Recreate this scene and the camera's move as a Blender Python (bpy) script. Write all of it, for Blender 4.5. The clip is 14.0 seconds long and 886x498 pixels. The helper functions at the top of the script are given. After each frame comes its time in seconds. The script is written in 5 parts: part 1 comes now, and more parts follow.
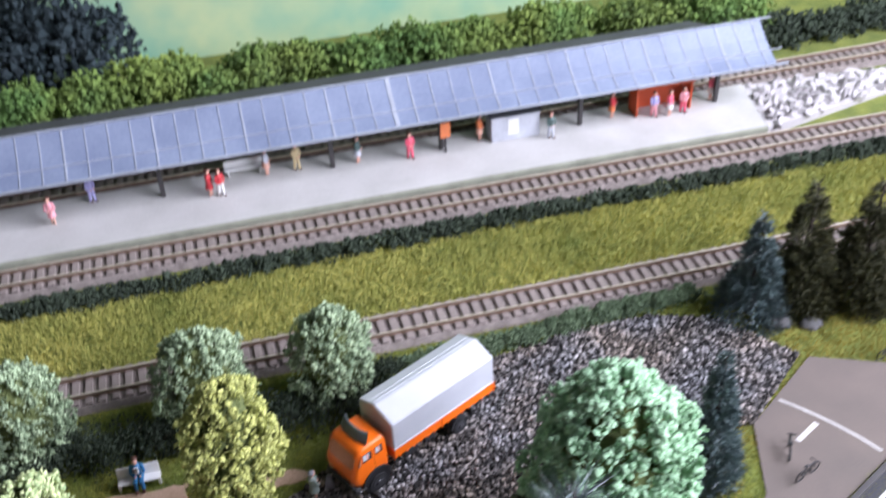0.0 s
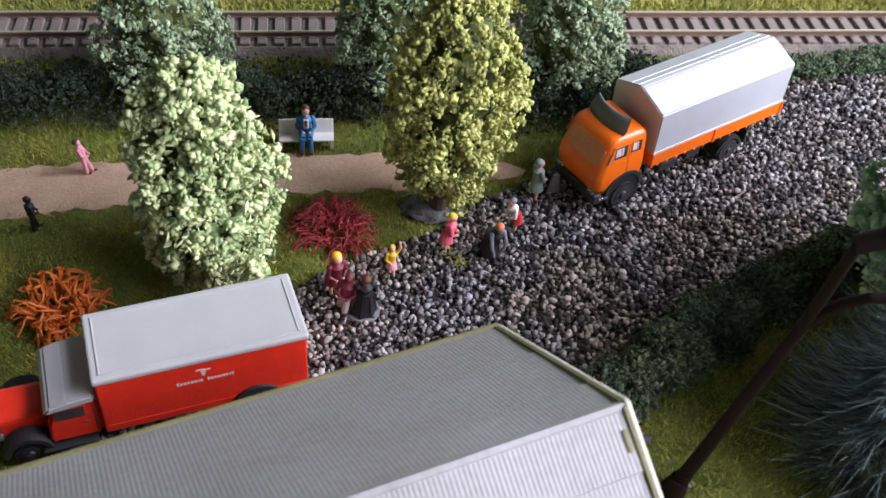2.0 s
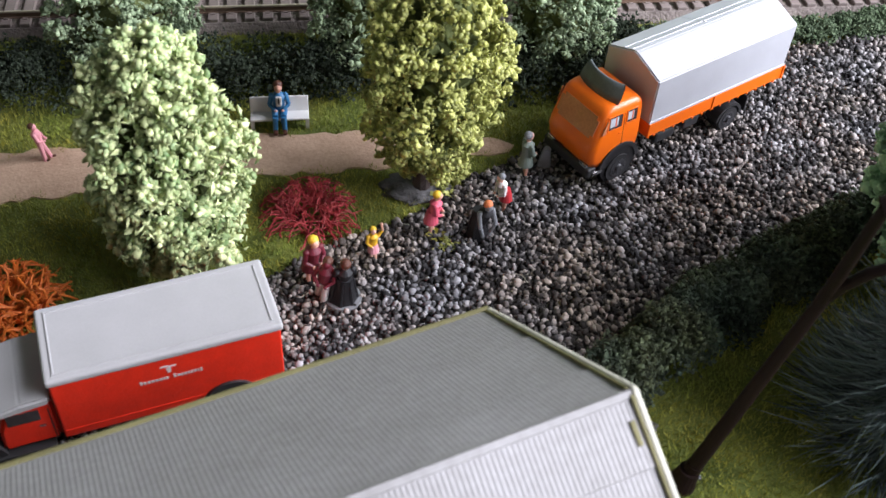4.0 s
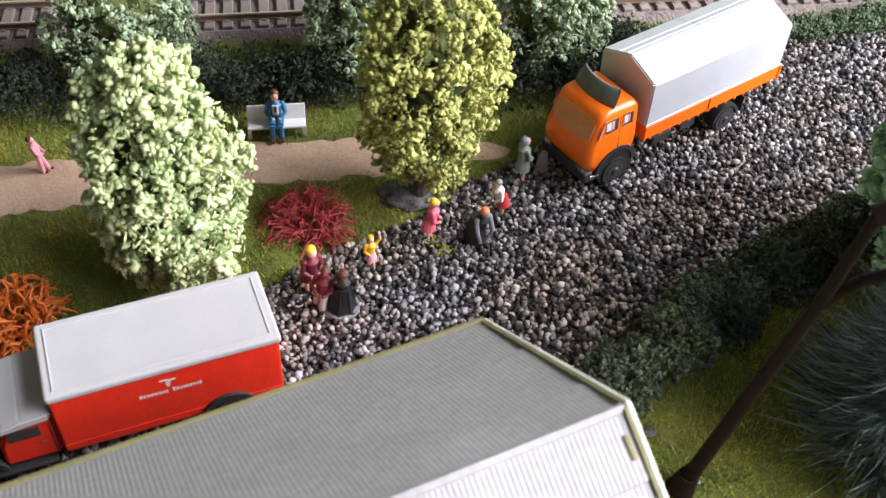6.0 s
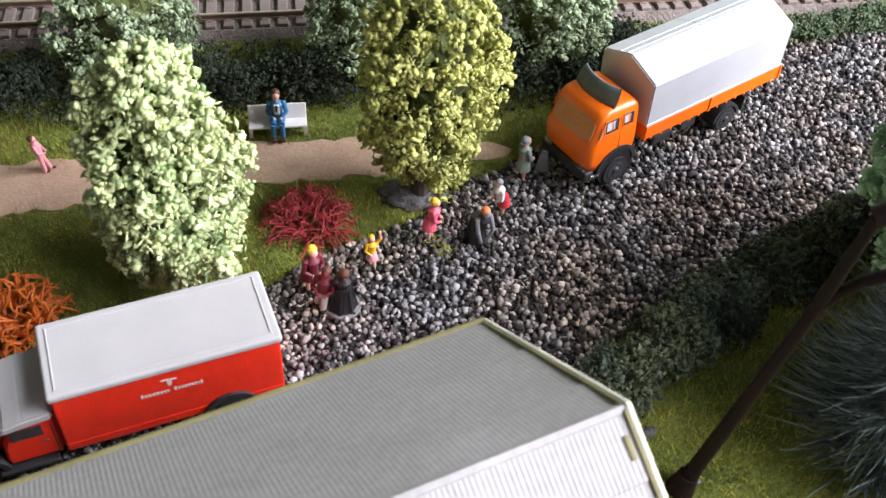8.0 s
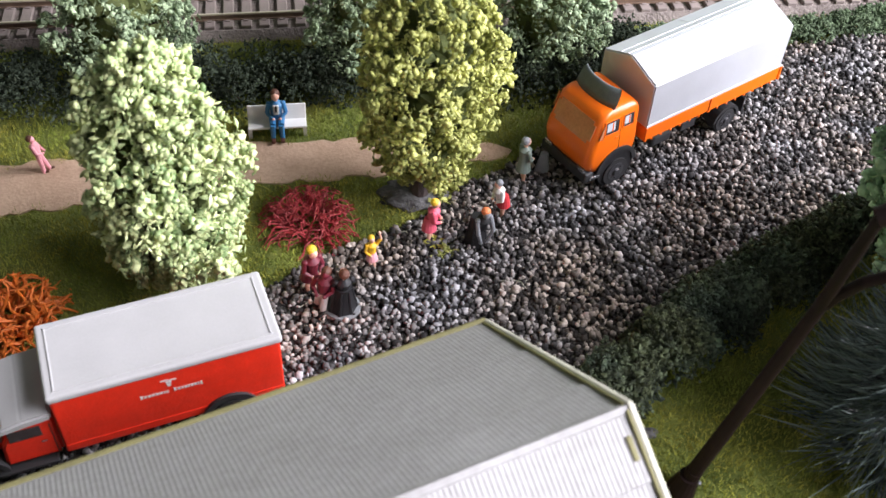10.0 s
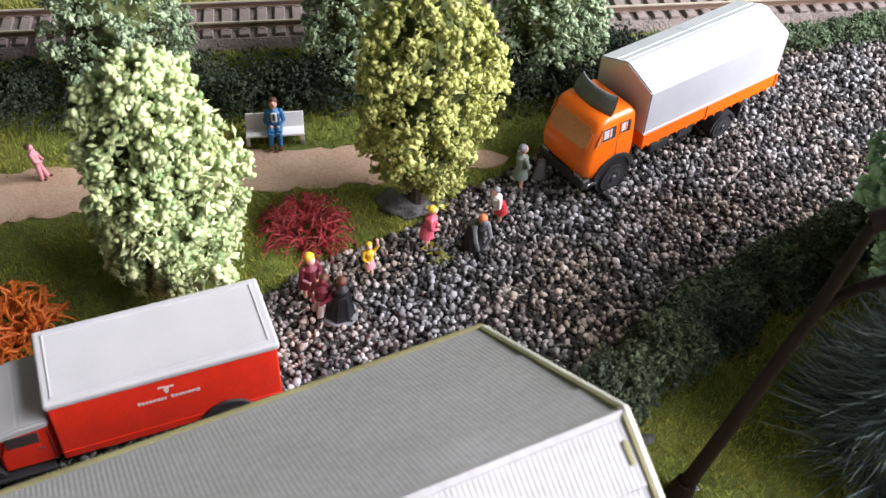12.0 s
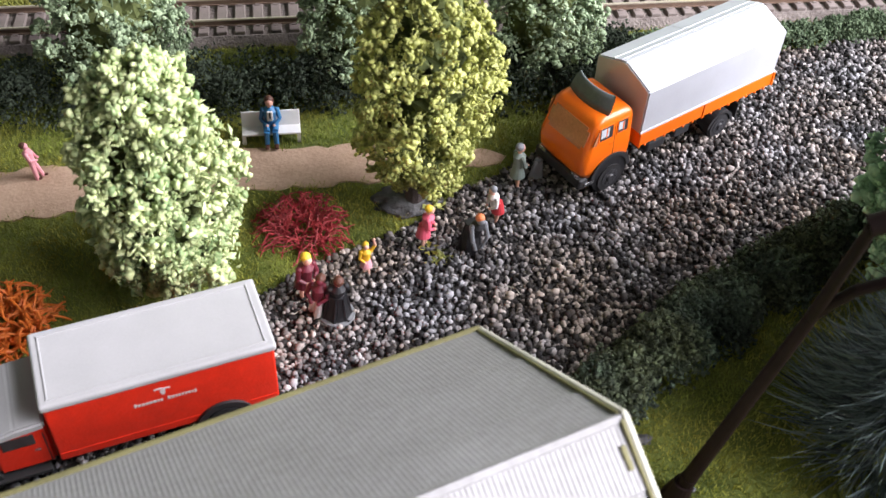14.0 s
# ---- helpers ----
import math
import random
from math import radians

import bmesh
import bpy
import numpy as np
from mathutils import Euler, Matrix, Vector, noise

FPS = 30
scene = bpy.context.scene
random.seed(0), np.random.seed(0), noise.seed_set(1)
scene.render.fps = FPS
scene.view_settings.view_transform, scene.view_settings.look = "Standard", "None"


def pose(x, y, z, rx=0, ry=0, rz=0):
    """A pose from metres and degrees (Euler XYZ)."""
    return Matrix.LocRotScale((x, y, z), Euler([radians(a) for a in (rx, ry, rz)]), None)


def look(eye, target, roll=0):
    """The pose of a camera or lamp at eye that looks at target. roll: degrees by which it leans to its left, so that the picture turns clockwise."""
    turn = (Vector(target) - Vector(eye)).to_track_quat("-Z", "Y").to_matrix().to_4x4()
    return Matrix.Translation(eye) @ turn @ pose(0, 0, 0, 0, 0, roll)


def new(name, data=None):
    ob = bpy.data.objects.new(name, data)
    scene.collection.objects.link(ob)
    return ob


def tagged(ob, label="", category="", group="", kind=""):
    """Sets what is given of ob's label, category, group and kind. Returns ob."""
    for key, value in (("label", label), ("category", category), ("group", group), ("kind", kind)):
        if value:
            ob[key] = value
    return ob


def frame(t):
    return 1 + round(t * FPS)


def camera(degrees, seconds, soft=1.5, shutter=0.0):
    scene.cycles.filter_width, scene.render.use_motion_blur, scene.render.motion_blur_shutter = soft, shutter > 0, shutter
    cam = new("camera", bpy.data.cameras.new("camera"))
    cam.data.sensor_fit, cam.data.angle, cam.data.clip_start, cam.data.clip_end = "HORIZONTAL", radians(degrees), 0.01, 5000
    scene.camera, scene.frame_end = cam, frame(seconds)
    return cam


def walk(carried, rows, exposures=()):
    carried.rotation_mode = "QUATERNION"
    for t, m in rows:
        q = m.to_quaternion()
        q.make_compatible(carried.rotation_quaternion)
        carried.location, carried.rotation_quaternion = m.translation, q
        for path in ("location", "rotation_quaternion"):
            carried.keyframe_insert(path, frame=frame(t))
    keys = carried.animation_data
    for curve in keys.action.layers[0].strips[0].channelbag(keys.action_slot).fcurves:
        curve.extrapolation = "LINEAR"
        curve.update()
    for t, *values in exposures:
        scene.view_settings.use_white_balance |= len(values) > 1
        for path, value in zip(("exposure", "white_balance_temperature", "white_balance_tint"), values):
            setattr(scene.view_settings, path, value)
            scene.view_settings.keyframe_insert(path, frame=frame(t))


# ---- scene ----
cam = camera(46.7, 14.0, soft=1.5, shutter=0.8)
PATH = [  # the railway tracks run along x
    (0, (0.0431, -0.0128, 0.4307), (0.4067, 1.5485, -0.7652), -2.88),
    (0.5, (0.0096, 0.0231, 0.3858), (0.3904, 1.5191, -0.8858), -0.93),
    (1, (-0.0227, 0.0584, 0.316), (0.3144, 1.4533, -1.077), 2.8),
    (1.5, (-0.0206, 0.0483, 0.288), (0.2967, 1.42, -1.132), 6.7),
    (2, (-0.0327, 0.0563, 0.276), (0.2018, 1.4548, -1.135), 5.2),
    (2.5, (-0.0313, 0.0642, 0.262), (0.2088, 1.4505, -1.16), 5.3),
    (3, (-0.0305, 0.0702, 0.254), (0.2238, 1.4584, -1.163), 5.3),
    (5.5, (-0.0245, 0.0726, 0.26), (0.2079, 1.4477, -1.174), 2.8),
    (6, (-0.0252, 0.0738, 0.26), (0.2155, 1.4484, -1.172), 3.1),
    (6.5, (-0.0252, 0.0738, 0.26), (0.2139, 1.45, -1.171), 3.0),
    (7, (-0.0264, 0.0732, 0.26), (0.2168, 1.4459, -1.174), 3.2),
    (7.5, (-0.0255, 0.0729, 0.26), (0.2114, 1.4455, -1.176), 3.1),
    (8, (-0.0252, 0.0738, 0.261), (0.2136, 1.4459, -1.175), 3.1),
    (10.5, (-0.0261, 0.0741, 0.26), (0.2183, 1.4507, -1.17), 3.3),
    (11, (-0.0245, 0.0726, 0.26), (0.2182, 1.457, -1.163), 3.2),
    (11.5, (-0.0264, 0.0732, 0.261), (0.2185, 1.4548, -1.165), 3.5),
    (12, (-0.0255, 0.0729, 0.26), (0.221, 1.4593, -1.159), 3.2),
    (12.5, (-0.0261, 0.0741, 0.26), (0.2257, 1.4578, -1.162), 3.4),
    (13, (-0.0249, 0.0748, 0.261), (0.2217, 1.4549, -1.165), 3.2),
    (13.5, (-0.0252, 0.0738, 0.26), (0.2248, 1.455, -1.165), 3.2),
    (14, (-0.0258, 0.0751, 0.261), (0.229, 1.4516, -1.168), 3.5),
]
cam.data.dof.use_dof = True
cam.data.dof.focus_distance = 0.40
cam.data.dof.aperture_fstop = 30.0
walk(cam, [(t, look(eye, target, roll)) for t, eye, target, roll in PATH],
     exposures=[(0.0, -0.04, 6000, 14), (0.5, -0.38, 6050, 14), (1.0, -0.52, 6300, 14), (1.5, -0.07, 5700, 17), (2.0, -0.08, 6250, 14), (3.2, -0.17, 6250, 10), (5.3, 0.35, 6600, 11), (14.0, 0.35, 6600, 11)])

# ---- world and light ----
world = bpy.data.worlds.new("world")
scene.world = world
world.use_nodes = True
_n = world.node_tree.nodes
_sky = _n.new("ShaderNodeTexSky")
_sky.sky_type, _sky.sun_disc = "NISHITA", False
_sky.sun_elevation, _sky.sun_rotation = radians(40), radians(100)
world.node_tree.links.new(_sky.outputs[0], _n["Background"].inputs[0])
_n["Background"].inputs[1].default_value = 0.12

# the room's window, in the wall to the right of the layout
WIN = (1.19, -0.20, 0.84)
_l = bpy.data.lights.new("window_light", "AREA")
_l.shape, _l.size, _l.size_y, _l.energy, _l.color = "RECTANGLE", 1.7, 0.9, 83.0, (0.945, 0.93, 1.02)
_lo = new("window_light", _l)
_lo.matrix_world = look(WIN, (0.0, -0.20, 0.05))


# ---- materials ----
def mat(name, col, rough=0.7, col2=None, scale=300.0, fine=1500.0, bump=0.3, dist=0.0003, metal=0.0, island=0.0, spec=0.5, mix=0.6, coat=0.0, objrand=0.0, detail=3.0, gamma=1.0, zones=None):
    m = bpy.data.materials.new(name)
    m.use_nodes = True
    nt = m.node_tree
    N, L = nt.nodes, nt.links
    b = N["Principled BSDF"]
    b.inputs["Roughness"].default_value = rough
    b.inputs["Metallic"].default_value = metal
    b.inputs["Specular IOR Level"].default_value = spec
    b.inputs["Coat Weight"].default_value = coat
    tc = N.new("ShaderNodeTexCoord")
    n1 = N.new("ShaderNodeTexNoise")
    n1.inputs["Scale"].default_value, n1.inputs["Detail"].default_value = scale, detail
    n2 = N.new("ShaderNodeTexNoise")
    n2.inputs["Scale"].default_value, n2.inputs["Detail"].default_value = fine, 2.0
    L.new(tc.outputs["Object"], n1.inputs["Vector"])
    L.new(tc.outputs["Object"], n2.inputs["Vector"])
    ad = N.new("ShaderNodeMath")
    ad.operation = "MULTIPLY_ADD"
    L.new(n2.outputs[0], ad.inputs[0])
    ad.inputs[1].default_value = 0.5
    L.new(n1.outputs[0], ad.inputs[2])
    mr = N.new("ShaderNodeMapRange")
    mr.inputs[1].default_value, mr.inputs[2].default_value = 0.45, 1.05
    L.new(ad.outputs[0], mr.inputs[0])
    fac = mr.outputs[0]
    if island or objrand:
        g = N.new("ShaderNodeNewGeometry" if island else "ShaderNodeObjectInfo")
        src = g.outputs["Random Per Island" if island else "Random"]
        mm = N.new("ShaderNodeMix")
        mm.inputs[0].default_value = island or objrand
        L.new(fac, mm.inputs[2])
        L.new(src, mm.inputs[3])
        fac = mm.outputs[0]
    if gamma != 1.0:
        pw = N.new("ShaderNodeMath")
        pw.operation = "POWER"
        L.new(fac, pw.inputs[0])
        pw.inputs[1].default_value = gamma
        fac = pw.outputs[0]
    ramp = N.new("ShaderNodeMix")
    ramp.data_type = "RGBA"
    c2 = col2 or tuple(c * mix for c in col)
    ramp.inputs[6].default_value = (*c2, 1)
    ramp.inputs[7].default_value = (*col, 1)
    L.new(fac, ramp.inputs[0])
    out = ramp.outputs[2]
    if zones:
        n3 = N.new("ShaderNodeTexNoise")
        n3.inputs["Scale"].default_value, n3.inputs["Detail"].default_value = zones[2], 4.0
        L.new(tc.outputs["Object"], n3.inputs["Vector"])
        zr = N.new("ShaderNodeMapRange")
        zr.inputs[1].default_value, zr.inputs[2].default_value = 0.38, 0.62
        L.new(n3.outputs[0], zr.inputs[0])
        hue = N.new("ShaderNodeMix")
        hue.data_type = "RGBA"
        hue.inputs[6].default_value, hue.inputs[7].default_value = (*zones[0], 1), (*zones[1], 1)
        L.new(zr.outputs[0], hue.inputs[0])
        mul = N.new("ShaderNodeMix")
        mul.data_type, mul.blend_type = "RGBA", "MULTIPLY"
        mul.inputs[0].default_value = 1.0
        L.new(out, mul.inputs[6])
        L.new(hue.outputs[2], mul.inputs[7])
        out = mul.outputs[2]
    L.new(out, b.inputs["Base Color"])
    if bump:
        bp = N.new("ShaderNodeBump")
        bp.inputs["Strength"].default_value, bp.inputs["Distance"].default_value = bump, dist
        L.new(n2.outputs[0], bp.inputs["Height"])
        L.new(bp.outputs[0], b.inputs["Normal"])
    return m


M = {}
M["room_wall"] = mat("room_wall", (0.19, 0.184, 0.178), 0.9, scale=3, fine=60, mix=0.9, dist=0.001)
M["carpet"] = mat("carpet", (0.25, 0.22, 0.2), 0.95, scale=5, fine=300)
M["soil"] = mat("soil", (0.20, 0.22, 0.04), 0.95, col2=(0.07, 0.10, 0.018), scale=60, fine=1200, bump=0.8, dist=0.0008)
M["grass"] = mat("grass", (0.54, 0.51, 0.085), 0.85, col2=(0.085, 0.125, 0.018), scale=26, fine=240, bump=0, island=0.38, zones=((0.72, 0.88, 0.75), (1.12, 1.05, 1.0), 45))
M["yellow_grass"] = mat("yellow_grass", (0.60, 0.54, 0.14), 0.9, col2=(0.17, 0.21, 0.04), scale=16, fine=160, bump=0, island=0.2)
M["sand"] = mat("sand", (0.64, 0.46, 0.33), 0.95, col2=(0.36, 0.24, 0.16), scale=38, fine=900, bump=0.6, dist=0.0005, detail=6.0)
M["gravel"] = mat("gravel", (0.59, 0.56, 0.54), 0.85, col2=(0.017, 0.016, 0.016), scale=14, fine=1800, bump=0.5, dist=0.0003, island=0.95, gamma=2.4, spec=0.3, zones=((1.0, 0.89, 0.80), (0.84, 0.88, 0.96), 26))
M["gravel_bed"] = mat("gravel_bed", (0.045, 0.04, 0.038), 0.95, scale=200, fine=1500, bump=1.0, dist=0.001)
M["ballast"] = mat("ballast", (0.30, 0.26, 0.235), 0.95, col2=(0.14, 0.115, 0.105), scale=120, fine=900, bump=1.0, dist=0.0008)
M["sleeper"] = mat("sleeper", (0.27, 0.225, 0.205), 0.8, scale=200, fine=900, bump=0.4, objrand=0.4, mix=0.7)
M["rail"] = mat("rail", (0.60, 0.53, 0.42), 0.35, metal=0.35, scale=80, fine=700, bump=0.1, mix=0.75)
M["rail_side"] = mat("rail_side", (0.20, 0.13, 0.09), 0.7, scale=200, fine=900)
M["platform"] = mat("platform", (0.52, 0.51, 0.49), 0.85, col2=(0.40, 0.39, 0.37), scale=30, fine=800, bump=0.2)
M["kerb"] = mat("kerb", (0.33, 0.34, 0.26), 0.9, scale=60, fine=800)
M["leaf_a"] = mat("leaf_a", (0.92, 0.96, 0.50), 0.45, col2=(0.09, 0.19, 0.06), scale=45, fine=1200, bump=0.6, dist=0.0005, island=0.5, gamma=1.3)
M["leaf_b"] = mat("leaf_b", (0.82, 0.84, 0.26), 0.5, col2=(0.10, 0.12, 0.022), scale=45, fine=1200, bump=0.6, dist=0.0005, island=0.5, gamma=1.35)
M["leaf_c"] = mat("leaf_c", (0.60, 0.74, 0.46), 0.7, col2=(0.05, 0.09, 0.04), scale=45, fine=1200, bump=0.5, dist=0.0005, island=0.55, gamma=1.4)
M["leaf_green"] = mat("leaf_green", (0.56, 0.80, 0.54), 0.8, col2=(0.13, 0.27, 0.13), scale=50, fine=900, bump=0.5, dist=0.0005, island=0.5)
M["hedge"] = mat("hedge", (0.055, 0.078, 0.045), 0.9, col2=(0.010, 0.017, 0.010), scale=45, fine=900, bump=0.3, island=0.5)
# dark green core colour: the shade in the crowns' gaps, put into colour
M["leaf_gap_shade"] = mat("leaf_gap_shade", (0.15, 0.18, 0.055), 0.9, col2=(0.05, 0.065, 0.02), scale=60, fine=900, bump=0.5)
# grey-green hedge, its colour also lifted to offset the conifer's shade
M["hedge_grey"] = mat("hedge_grey", (0.19, 0.24, 0.16), 0.9, col2=(0.008, 0.013, 0.008), scale=90, fine=900, bump=0.3, island=0.5, gamma=1.7, zones=((1.0, 0.95, 0.7), (0.85, 1.0, 1.05), 40))
M["hedge_light"] = mat("hedge_light", (0.17, 0.24, 0.13), 0.9, col2=(0.03, 0.05, 0.025), scale=80, fine=900, bump=0.3, island=0.6)
M["pine"] = mat("pine", (0.17, 0.235, 0.235), 0.4, col2=(0.014, 0.024, 0.026), scale=60, fine=900, bump=0, island=0.75)
M["pine_long"] = mat("pine_long", (0.25, 0.33, 0.32), 0.35, col2=(0.012, 0.02, 0.02), scale=60, fine=900, bump=0, island=0.85, gamma=1.5)
M["pine_brown"] = mat("pine_brown", (0.085, 0.08, 0.022), 0.8, col2=(0.012, 0.018, 0.010), scale=60, fine=900, bump=0, island=0.6)
M["bark"] = mat("bark", (0.07, 0.05, 0.045), 0.9, scale=300, fine=1500, bump=0.8, dist=0.0006)
M["red_twig"] = mat("red_twig", (0.42, 0.04, 0.045), 0.6, scale=200, fine=900, bump=0.2, island=0.5)
M["orange_twig"] = mat("orange_twig", (0.75, 0.18, 0.02), 0.6, scale=200, fine=900, bump=0.2, island=0.4)
M["orange"] = mat("orange", (0.90, 0.16, 0.005), 0.35, scale=60, fine=2500, bump=0.03, mix=0.92, coat=0.2)
M["silver"] = mat("silver", (0.57, 0.585, 0.63), 0.36, scale=80, fine=2500, bump=0.05, mix=0.88, metal=0.2)
M["red"] = mat("red", (0.90, 0.035, 0.012), 0.42, scale=160, fine=1500, bump=0.5, dist=0.0002, mix=0.8, coat=0.1)
M["grey_roof"] = mat("grey_roof", (0.46, 0.46, 0.465), 0.42, scale=60, fine=2000, bump=0.06, mix=0.86)
M["tyre"] = mat("tyre", (0.022, 0.022, 0.024), 0.7, scale=300, fine=1500, bump=0.2)
M["rim"] = mat("rim", (0.045, 0.045, 0.05), 0.5, scale=300, fine=1500, bump=0.1)
M["chassis"] = mat("chassis", (0.03, 0.03, 0.032), 0.6, scale=300, fine=1500, bump=0.1)
M["deflector"] = mat("deflector", (0.125, 0.145, 0.15), 0.5, scale=200, fine=1500, bump=0.05)
M["white"] = mat("white", (0.80, 0.80, 0.78), 0.6, scale=200, fine=1500, bump=0.05, mix=0.92)
M["corrugated"] = mat("corrugated", (0.345, 0.342, 0.345), 0.6, col2=(0.215, 0.21, 0.205), scale=22, fine=500, bump=0.15, detail=5.0)
M["olive_trim"] = mat("olive_trim", (0.20, 0.185, 0.075), 0.7, scale=60, fine=900, bump=0.2)
M["cream_trim"] = mat("cream_trim", (0.64, 0.63, 0.52), 0.7, scale=60, fine=900, bump=0.2)
M["plaster"] = mat("plaster", (0.55, 0.50, 0.40), 0.9, scale=60, fine=900, bump=0.3)
M["lamp_iron"] = mat("lamp_iron", (0.012, 0.006, 0.005), 0.6, scale=120, fine=900, bump=0.2, spec=0.12)
M["canopy"] = mat("canopy", (0.24, 0.28, 0.38), 0.5, col2=(0.15, 0.18, 0.27), scale=25, fine=400, bump=0.05)
M["canopy_bar"] = mat("canopy_bar", (0.42, 0.45, 0.52), 0.6, scale=60, fine=800)
M["dark_roof"] = mat("dark_roof", (0.055, 0.058, 0.065), 0.8, scale=60, fine=800)
M["post"] = mat("post", (0.06, 0.055, 0.055), 0.6, scale=100, fine=800)
M["cobble"] = mat("cobble", (0.52, 0.49, 0.49), 0.85, col2=(0.38, 0.36, 0.36), scale=80, fine=800, island=0.4)
M["asphalt"] = mat("asphalt", (0.165, 0.132, 0.113), 0.9, col2=(0.115, 0.097, 0.086), scale=25, fine=1200, bump=0.3)
M["black"] = mat("black", (0.012, 0.012, 0.014), 0.6, scale=100, fine=900)
M["road_dark"] = mat("road_dark", (0.035, 0.035, 0.042), 0.6, scale=60, fine=900)
M["line_white"] = mat("line_white", (0.62, 0.60, 0.57), 0.8, scale=100, fine=900)
M["meadow"] = mat("meadow", (0.52, 0.58, 0.30), 0.9, col2=(0.20, 0.42, 0.30), scale=9, fine=40, bump=0)
M["glass"] = mat("glass", (0.06, 0.05, 0.05), 0.08, scale=60, fine=900, bump=0, spec=0.8)
M["glass_orange"] = mat("glass_orange", (0.72, 0.27, 0.14), 0.12, scale=60, fine=900, bump=0, spec=0.7)
M["lamp_glass"] = mat("lamp_glass", (0.8, 0.8, 0.82), 0.2, scale=100, fine=900, bump=0)
M["chrome"] = mat("chrome", (0.6, 0.6, 0.62), 0.25, metal=0.9, scale=100, fine=900, bump=0)
M["print_white"] = mat("print_white", (0.80, 0.74, 0.72), 0.6, scale=300, fine=2000, bump=0)
M["base_clear"] = mat("base_clear", (0.26, 0.27, 0.28), 0.15, scale=100, fine=900, bump=0.1)
M["rock"] = mat("rock", (0.12, 0.118, 0.118), 0.85, col2=(0.05, 0.048, 0.048), scale=120, fine=900, bump=0.9, dist=0.0007)
M["leaf_yellow"] = mat("leaf_yellow", (0.62, 0.60, 0.12), 0.7, scale=120, fine=900)
M["dry_grass"] = mat("dry_grass", (0.46, 0.34, 0.07), 0.85, col2=(0.22, 0.22, 0.03), scale=30, fine=400, bump=0, island=0.4)
M["kiosk_white"] = mat("kiosk_white", (0.62, 0.64, 0.70), 0.6, scale=60, fine=900)
M["shelter_red"] = mat("shelter_red", (0.62, 0.10, 0.03), 0.6, scale=60, fine=900)
M["dark_tree"] = mat("dark_tree", (0.03, 0.05, 0.055), 0.9, col2=(0.008, 0.014, 0.018), scale=40, fine=500, bump=0, island=0.5)
for _n, _c in dict(skin=(0.75, 0.42, 0.32), blond=(0.85, 0.55, 0.04), brown_hair=(0.10, 0.035, 0.02), pink=(0.80, 0.13, 0.20), pale_pink=(0.80, 0.36, 0.40), maroon=(0.16, 0.02, 0.035), cloth_white=(0.78, 0.76, 0.74), cloth_black=(0.012, 0.012, 0.014), cloth_blue=(0.035, 0.19, 0.40), yellow=(0.85, 0.50, 0.03), grey_green=(0.22, 0.27, 0.24), grey=(0.22, 0.23, 0.25), cloth_red=(0.55, 0.04, 0.05), lilac=(0.42, 0.40, 0.68), beige=(0.62, 0.50, 0.28), dark_green=(0.09, 0.14, 0.13), cloth_orange=(0.75, 0.22, 0.08)).items():
    M[_n] = mat(_n, _c, 0.5, scale=400, fine=2500, bump=0.1, mix=0.8)
M["bush_green"] = mat("bush_green", (0.22, 0.33, 0.08), 0.9, col2=(0.03, 0.06, 0.015), scale=12, fine=300, bump=0, island=0.35, zones=((0.7, 0.85, 0.8), (1.25, 1.1, 0.9), 14))


# ---- building helpers (plan in centimetres) ----
CM = 0.01


def part(name, bm, material, parent=None, label="", smooth=False):
    me = bpy.data.meshes.new(name)
    bmesh.ops.scale(bm, vec=(CM, CM, CM), verts=bm.verts)
    bmesh.ops.recalc_face_normals(bm, faces=bm.faces)
    bm.to_mesh(me)
    bm.free()
    for one in (material if isinstance(material, (list, tuple)) else [material]):
        me.materials.append(M[one])
    if smooth:
        me.polygons.foreach_set("use_smooth", [True] * len(me.polygons))
    ob = new(name, me)
    ob.parent = parent
    if label:
        ob["label"] = label
    return ob


def thing(name, x, y, z, rz, label, category, group="", kind=""):
    ob = new(name)
    ob.empty_display_size = 0.01
    ob.matrix_world = pose(x * CM, y * CM, z * CM, 0, 0, rz)
    return tagged(ob, label, category, group, kind)


def box(bm, x, y, z, sx, sy, sz, bevel=0.0, m=None, mi=0, segments=2):
    """A box whose middle is at x, y, z."""
    t = Matrix.Translation((x, y, z)) @ Matrix.Diagonal((sx, sy, sz, 1))
    r = bmesh.ops.create_cube(bm, size=1.0, matrix=(m @ t) if m else t)
    if mi:
        for f in {f for v in r["verts"] for f in v.link_faces}:
            f.material_index = mi
    if bevel:
        es = list({e for v in r["verts"] for e in v.link_edges})
        out = bmesh.ops.bevel(bm, geom=es, offset=bevel, segments=segments, affect="EDGES", profile=0.5)
        if mi:
            for f in out["faces"]:
                f.material_index = mi
    return bm


def tube(bm, a, b, ra, rb=None, n=10, mi=0):
    a, b = Vector(a), Vector(b)
    d = b - a
    m = Matrix.Translation((a + b) / 2) @ d.to_track_quat("Z", "Y").to_matrix().to_4x4()
    r = bmesh.ops.create_cone(bm, cap_ends=True, segments=n, radius1=ra, radius2=ra if rb is None else rb, depth=d.length, matrix=m)
    if mi:
        for f in {f for v in r["verts"] for f in v.link_faces}:
            f.material_index = mi
    return bm


